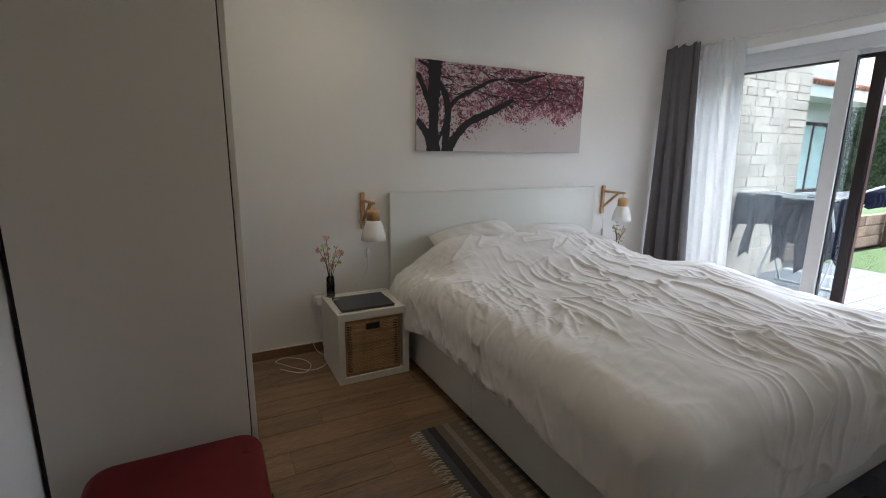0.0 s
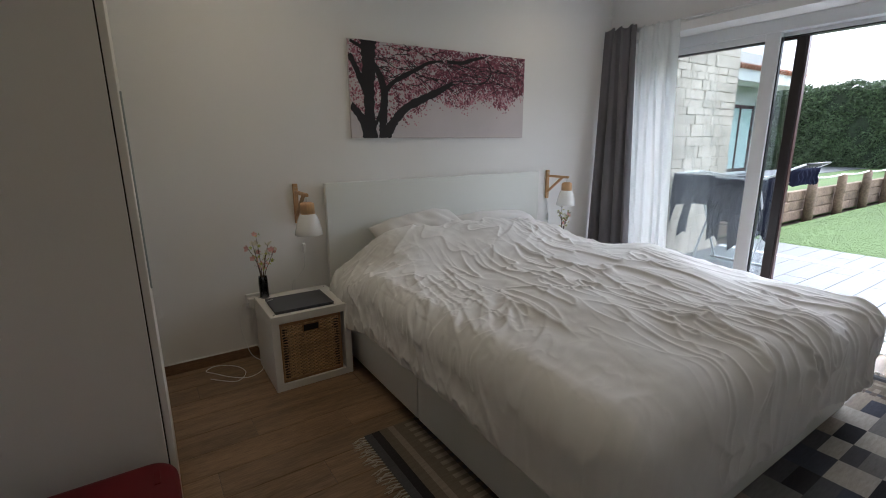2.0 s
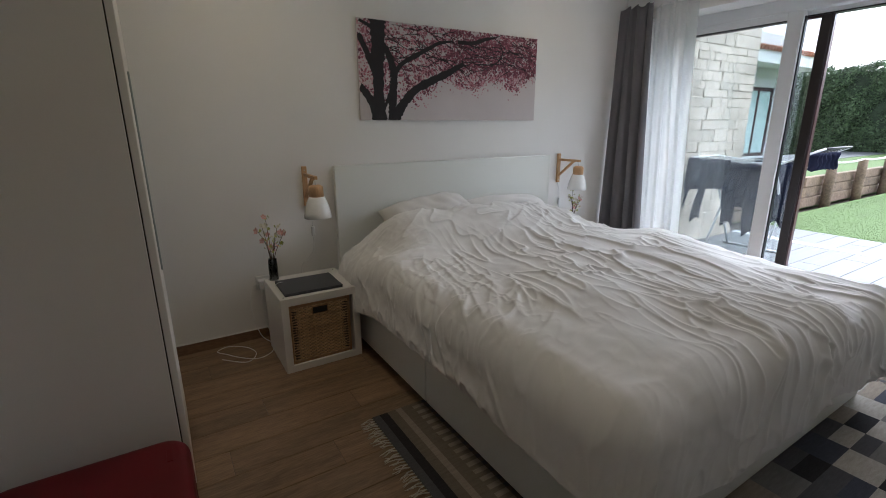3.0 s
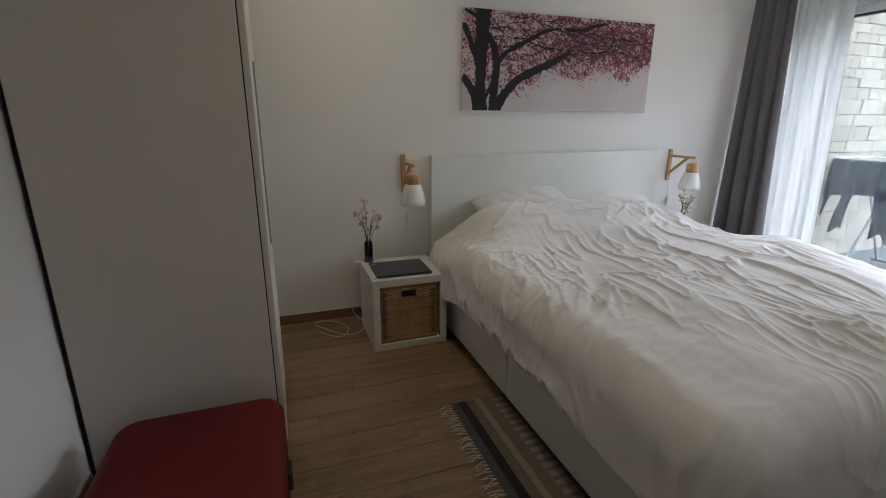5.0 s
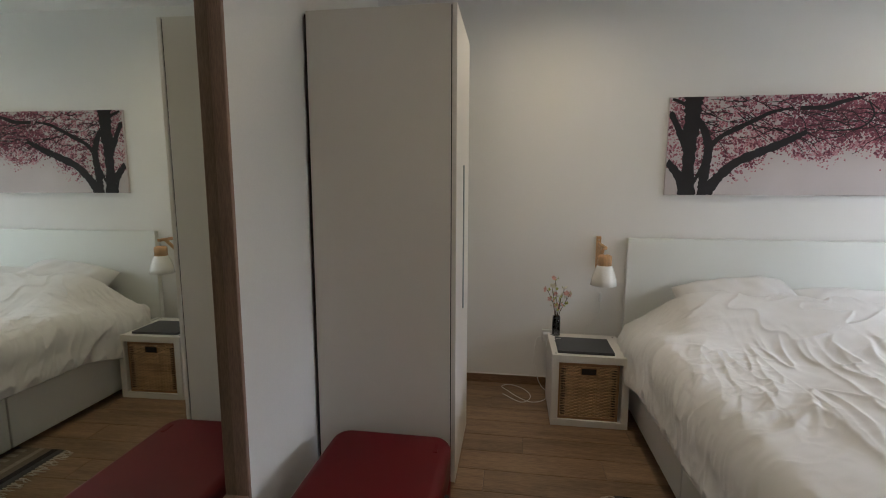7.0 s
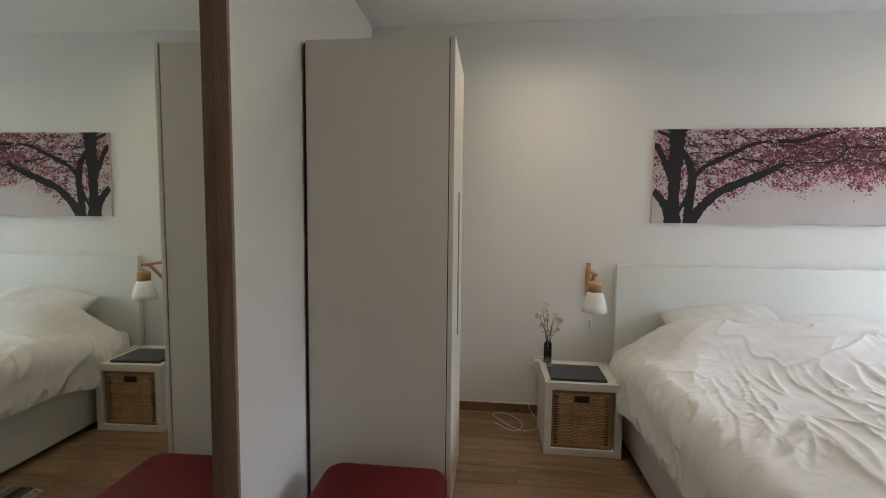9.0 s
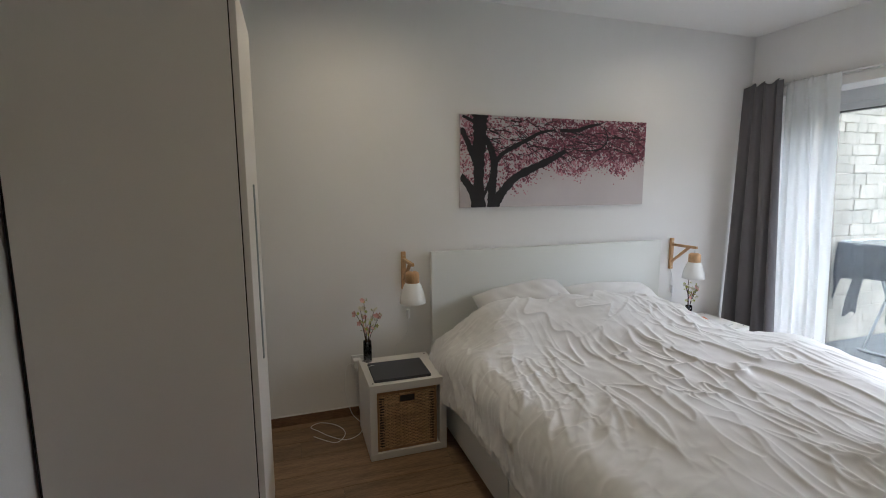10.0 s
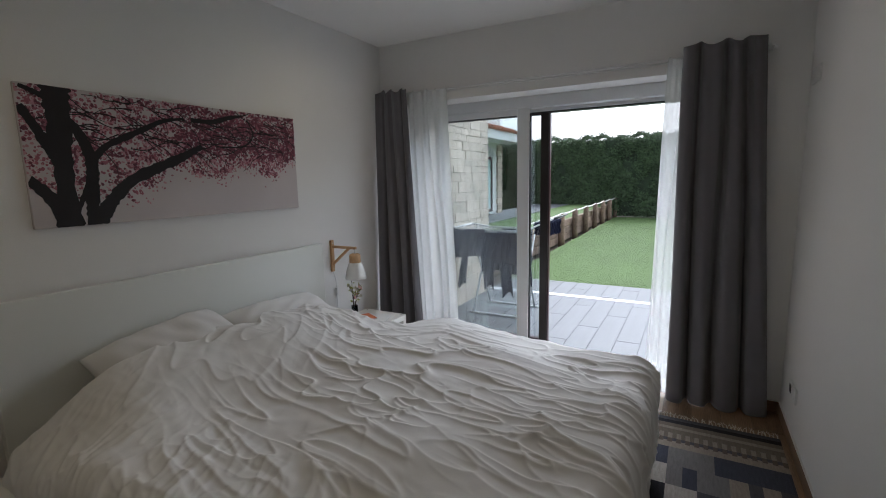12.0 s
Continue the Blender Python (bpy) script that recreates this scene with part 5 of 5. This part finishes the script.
def house_wing():
    """The neighbouring wing: white rendered wall, burgundy window, stone corner, tiled eaves."""
    y, x0, x1 = 2.75, 5.5, 12.25
    h = empty("house_wing", (x0, y, UZ), "white rendered house wing with burgundy window and tiled eaves", "house")
    part("wall", boxes(((0, 0, -0.45), (4.9, 0.3, 2.75)), ((6.15, 0, -0.45), (x1 - x0, 0.3, 2.75)), ((4.9, 0, -0.45), (6.15, 0.3, 0.08)), ((4.9, 0, 1.62), (6.15, 0.3, 2.75))), PLASTER, h)
    part("gable_wall", box((x1 - x0 - 0.3, 0.3, -0.45), (x1 - x0, 4.5, 2.75)), PLASTER, h)
    win = part("window", boxes(((4.9, 0.02, 0.08), (6.15, 0.09, 0.16)), ((4.9, 0.02, 1.54), (6.15, 0.09, 1.62)), ((4.9, 0.02, 0.16), (4.98, 0.09, 1.54)), ((6.07, 0.02, 0.16), (6.15, 0.09, 1.54)), ((5.47, 0.02, 0.16), (5.54, 0.09, 1.54))), BURGUNDY, h, "burgundy window frame")
    part("blind", box((4.98, 0.030, 0.16), (6.07, 0.036, 1.54)), TEAL, win, "pale greenish blind")
    g = part("pane", box((4.98, 0.045, 0.16), (6.07, 0.05, 1.54)), GLASS, win)
    g.visible_shadow = False
    part("sill", box((4.85, -0.06, 0.03), (6.2, 0.1, 0.08), 0.004), CHANNEL, h)
    part("fascia", box((-0.2, -0.55, 2.02), (x1 - x0 + 0.45, -0.50, 2.26), 0.004), PLASTER, h, "white fascia board")
    part("soffit", box((-0.2, -0.50, 2.02), (x1 - x0 + 0.45, 0.0, 2.06)), PLASTER, h)
    rng = random.Random(3)
    bm = bmesh.new()
    n = 56
    for k in range(n):
        x = -0.2 + (x1 - x0 + 0.65) * k / n
        for r in range(4):
            add_tube(bm, [(x, -0.60 + r * 0.33, 2.28 + r * 0.115), (x, -0.23 + r * 0.33, 2.40 + r * 0.115)], [0.048, 0.040], 7)
    tagged(part("roof_tiles", bm, TERRACOTTA, h, "curved terracotta tiles"), kind="stuff")
    part("roof", box((-0.2, -0.52, 2.26), (x1 - x0 + 0.45, 4.5, 2.275)), TERRACOTTA, h)
    for k in range(14):
        z = -0.4 + k * 0.17
        part("corner_stone", box((x1 - x0 - 0.34 + 0.03 * (k % 2), -0.05, z), (x1 - x0 + 0.03, 0.02, z + 0.16), 0.01), STONE, h)


house_wing()


# ---------- drying rack with laundry ----------
def drying_rack():
    r = empty("drying_rack", (4.05, -0.53, GZ), "white folding drying rack hung with dark laundry", "drying rack")
    H, L = 0.90, 0.27
    for s in (-1, 1):
        pts = [(-0.24 * s, -L, 0.012), (0.25 * s, -L, H), (0.25 * s, L, H), (-0.24 * s, L, 0.012)]
        part("leg_frame", tube(pts, 0.011, 8), RACKWHITE, r)
        part("foot_bar", tube([(-0.24 * s, -L - 0.04, 0.012), (-0.24 * s, L + 0.04, 0.012)], 0.012, 8), RACKWHITE, r)
    for y0, y1, zz in ((-L, L, 0.0), (L, L + 0.24, 0.015), (-L - 0.34, -L, 0.07)):
        for k in range(7):
            x = -0.25 + 0.5 * k / 6
            za = H + 0.005 if y0 != -L - 0.34 else H + 0.16
            zb = H + 0.005 if y0 != L else H + 0.03
            part("rail", tube([(x, y0, za), (x, y1, zb)], 0.0035, 6), BLACK if y0 < -L else RACKWHITE, r)
        ye = y0 if y0 < -L else y1
        if y0 != -L:
            ze = H + 0.16 if y0 < -L else H + 0.03
            part("wing_end", tube([(-0.26, ye, ze), (0.26, ye, ze)], 0.009, 8), BLACK if y0 < -L else RACKWHITE, r)
            for x in (-0.26, 0.26):
                part("wing_arm", tube([(x, L if ye > 0 else -L, H), (x, ye, ze)], 0.009, 8), RACKWHITE, r)
    return r


drying_rack()


def garment(name, x, spans, z_top, seed, label):
    """Cloth hung over a rail: spans are (y0, y1, length) pieces side by side, such as sleeves and trunk."""
    rng = np.random.default_rng(seed)
    verts, faces = [], []
    base = 0
    for y0, y1, ln, lean in spans:
        nu, nv = max(6, int(abs(y1 - y0) / 0.012)), 26
        u = np.linspace(0, 1, nu)[:, None]
        t = np.linspace(0, 1, nv)[None, :]
        yy = y0 + (y1 - y0) * u + lean * t ** 1.3 + 0.006 * np.sin(9 * t + seed)
        zz = z_top - t * (ln * (1 + 0.05 * np.sin(5 * u + seed)))
        xx = x + 0.014 * np.sin(14 * u * abs(y1 - y0) / 0.3 + 3 * t + seed) * (0.2 + t) - 0.012 * np.minimum(1, 8 * t)
        P = np.stack([xx + 0 * u, yy + 0 * t, zz + 0 * u], -1).reshape(-1, 3)
        verts.append(P)
        faces.append(grid_faces(nu, nv) + base)
        base += nu * nv
    ob = mesh_object(name, np.concatenate(verts), np.concatenate(faces), NAVY, smooth=True)
    s = ob.modifiers.new("cloth", 'SOLIDIFY')
    s.thickness = 0.006
    return tagged(ob, label, "laundry", "dark laundry on the rack")


ZR = GZ + 0.905
garment("hanging_shirt", 3.79, [(-0.02, -0.42, 0.30, 0.0), (0.02, -0.10, 0.52, 0.09), (-0.16, -0.24, 0.62, 0.06)], ZR + 0.02, 1, "dark navy long-sleeved shirt drying on the rack")
garment("hanging_trousers", 3.80, [(-0.40, -0.78, 0.34, 0.0), (-0.42, -0.53, 0.60, 0.02), (-0.58, -0.70, 0.66, -0.03)], ZR, 2, "dark navy trousers drying on the rack")
garment("hanging_shirt", 3.96, [(-0.30, -0.86, 0.46, 0.0), (-0.74, -0.86, 0.55, -0.02)], ZR - 0.004, 3, "crumpled dark shirt on an inner rail of the rack")
garment("hanging_towel", 4.05, [(-0.50, -0.84, 0.40, 0.0)], ZR + 0.01, 4, "dark cloth on the middle rail of the rack")
for k in range(6):
    garment("hanging_sock", 3.84 + 0.083 * k, [(-0.93, -1.00, 0.12, 0.0), (-1.02, -1.09, 0.14, 0.0)], ZR + 0.105, 5 + k, "small black sock clipped to the raised rack wing")


# ---------- pieces, last ----------
def plank_floor():
    w, ln = 0.1545, 0.92
    me = None
    rows = int(4.2 / w) + 1
    for r in range(rows):
        yc = -0.755 + w * 4.5 - w * r + w / 2
        if yc - w / 2 > 0.0 or yc < -4.2:
            continue
        xe = XE if yc + w / 2 > YS - 0.06 else 0.56
        off = (-0.63 + 0.37 * ((r - 5) * 2 % 5) / 1.0 * 0.5) % ln
        k = -3
        while True:
            a = off + k * ln
            k += 1
            b = a + ln
            if b < XW or a > xe:
                if a > xe:
                    break
                continue
            full = a > XW and b < xe and yc + w / 2 <= 0
            if full:
                if me is None:
                    bm = box((-ln / 2 + 0.0012, -w / 2 + 0.0012, -0.004), (ln / 2 - 0.0012, w / 2 - 0.0012, 0.0), 0.0008)
                    me = bpy.data.meshes.new("plank")
                    bm.to_mesh(me)
                    bm.free()
                    me.materials.append(PLANK)
                ob = new("plank", me)
                ob.location = ((a + b) / 2, yc, 0)
                ob.parent = floor
            else:
                lo, hi = max(a, XW) + 0.0012, min(b, xe) - 0.0012
                if hi - lo < 0.02:
                    continue
                y1 = min(yc + w / 2 - 0.0012, 0.0)
                part("plank", box((lo - (a + b) / 2, -w / 2 + 0.0012, -0.004), (hi - (a + b) / 2, y1 - yc, 0.0), 0.0008), PLANK, floor).location = ((a + b) / 2, yc, 0)


plank_floor()


def patio_tiles():
    w, ln = 0.20, 1.20
    bm = box((-ln / 2 + 0.002, -w / 2 + 0.002, -0.006), (ln / 2 - 0.002, w / 2 - 0.002, 0.0), 0.001)
    me = bpy.data.meshes.new("paving_tile")
    bm.to_mesh(me)
    bm.free()
    me.materials.append(PATIO)
    for r in range(22):
        y = -0.08 - r * w
        off = (0.45 * r) % ln
        for k in range(-1, 3):
            a = 3.10 + off + k * ln
            b = a + ln
            lo, hi = max(a, 3.10), min(b, PX1)
            for c0, c1 in ((lo, min(hi, 4.92)), (max(lo, 5.02), hi)):
                if c1 - c0 < 0.05:
                    continue
                if c1 - c0 > ln - 0.001:
                    ob = new("paving_tile", me)
                else:
                    ob = part("paving_tile", box((c0 - (c0 + c1) / 2 + 0.002, -w / 2 + 0.002, -0.006), (c1 - (c0 + c1) / 2 - 0.002, w / 2 - 0.002, 0.0), 0.001), PATIO)
                ob.location = ((c0 + c1) / 2, y, GZ)
                ob.parent = patio


patio_tiles()


def stone_wall():
    x0, x1, yf, top = WX, 4.86, 0.02, 2.75
    w = setting("wall_stone", box((x0, yf, GZ - 0.06), (x1 - 0.02, 0.36, top)), MORTAR, "rough cream split-stone garden wall", "stone wall")
    rng = random.Random(11)
    z = GZ
    while z < top - 0.05:
        h = rng.choice([0.075, 0.10, 0.125, 0.155])
        x = x0 + 0.01 - rng.uniform(0, 0.1)
        x = max(x, x0 + 0.006)
        while x < x1 - 0.02:
            ln = rng.uniform(0.16, 0.40)
            if x + ln > x1 - 0.10:
                ln = x1 - x
            d = rng.uniform(0.016, 0.024)
            bm = box((0, -d, 0), (ln - 0.002, 0.0, h - 0.002), 0.004, 1)
            for v in bm.verts:
                if v.co.y < -0.002:
                    v.co += Vector((rng.uniform(-0.004, 0.004), rng.uniform(-0.004, 0.004), rng.uniform(-0.004, 0.004)))
            part("stone", bm, STONE, w).location = (x, yf - 0.0005, z)
            x += ln
        e = rng.uniform(0.0, 0.015)
        part("stone", box((0, 0, 0), (0.02 + e, 0.33, h - 0.004), 0.006, 1), STONE, w).location = (x1 - 0.0195, yf + 0.01, z)
        z += h


stone_wall()
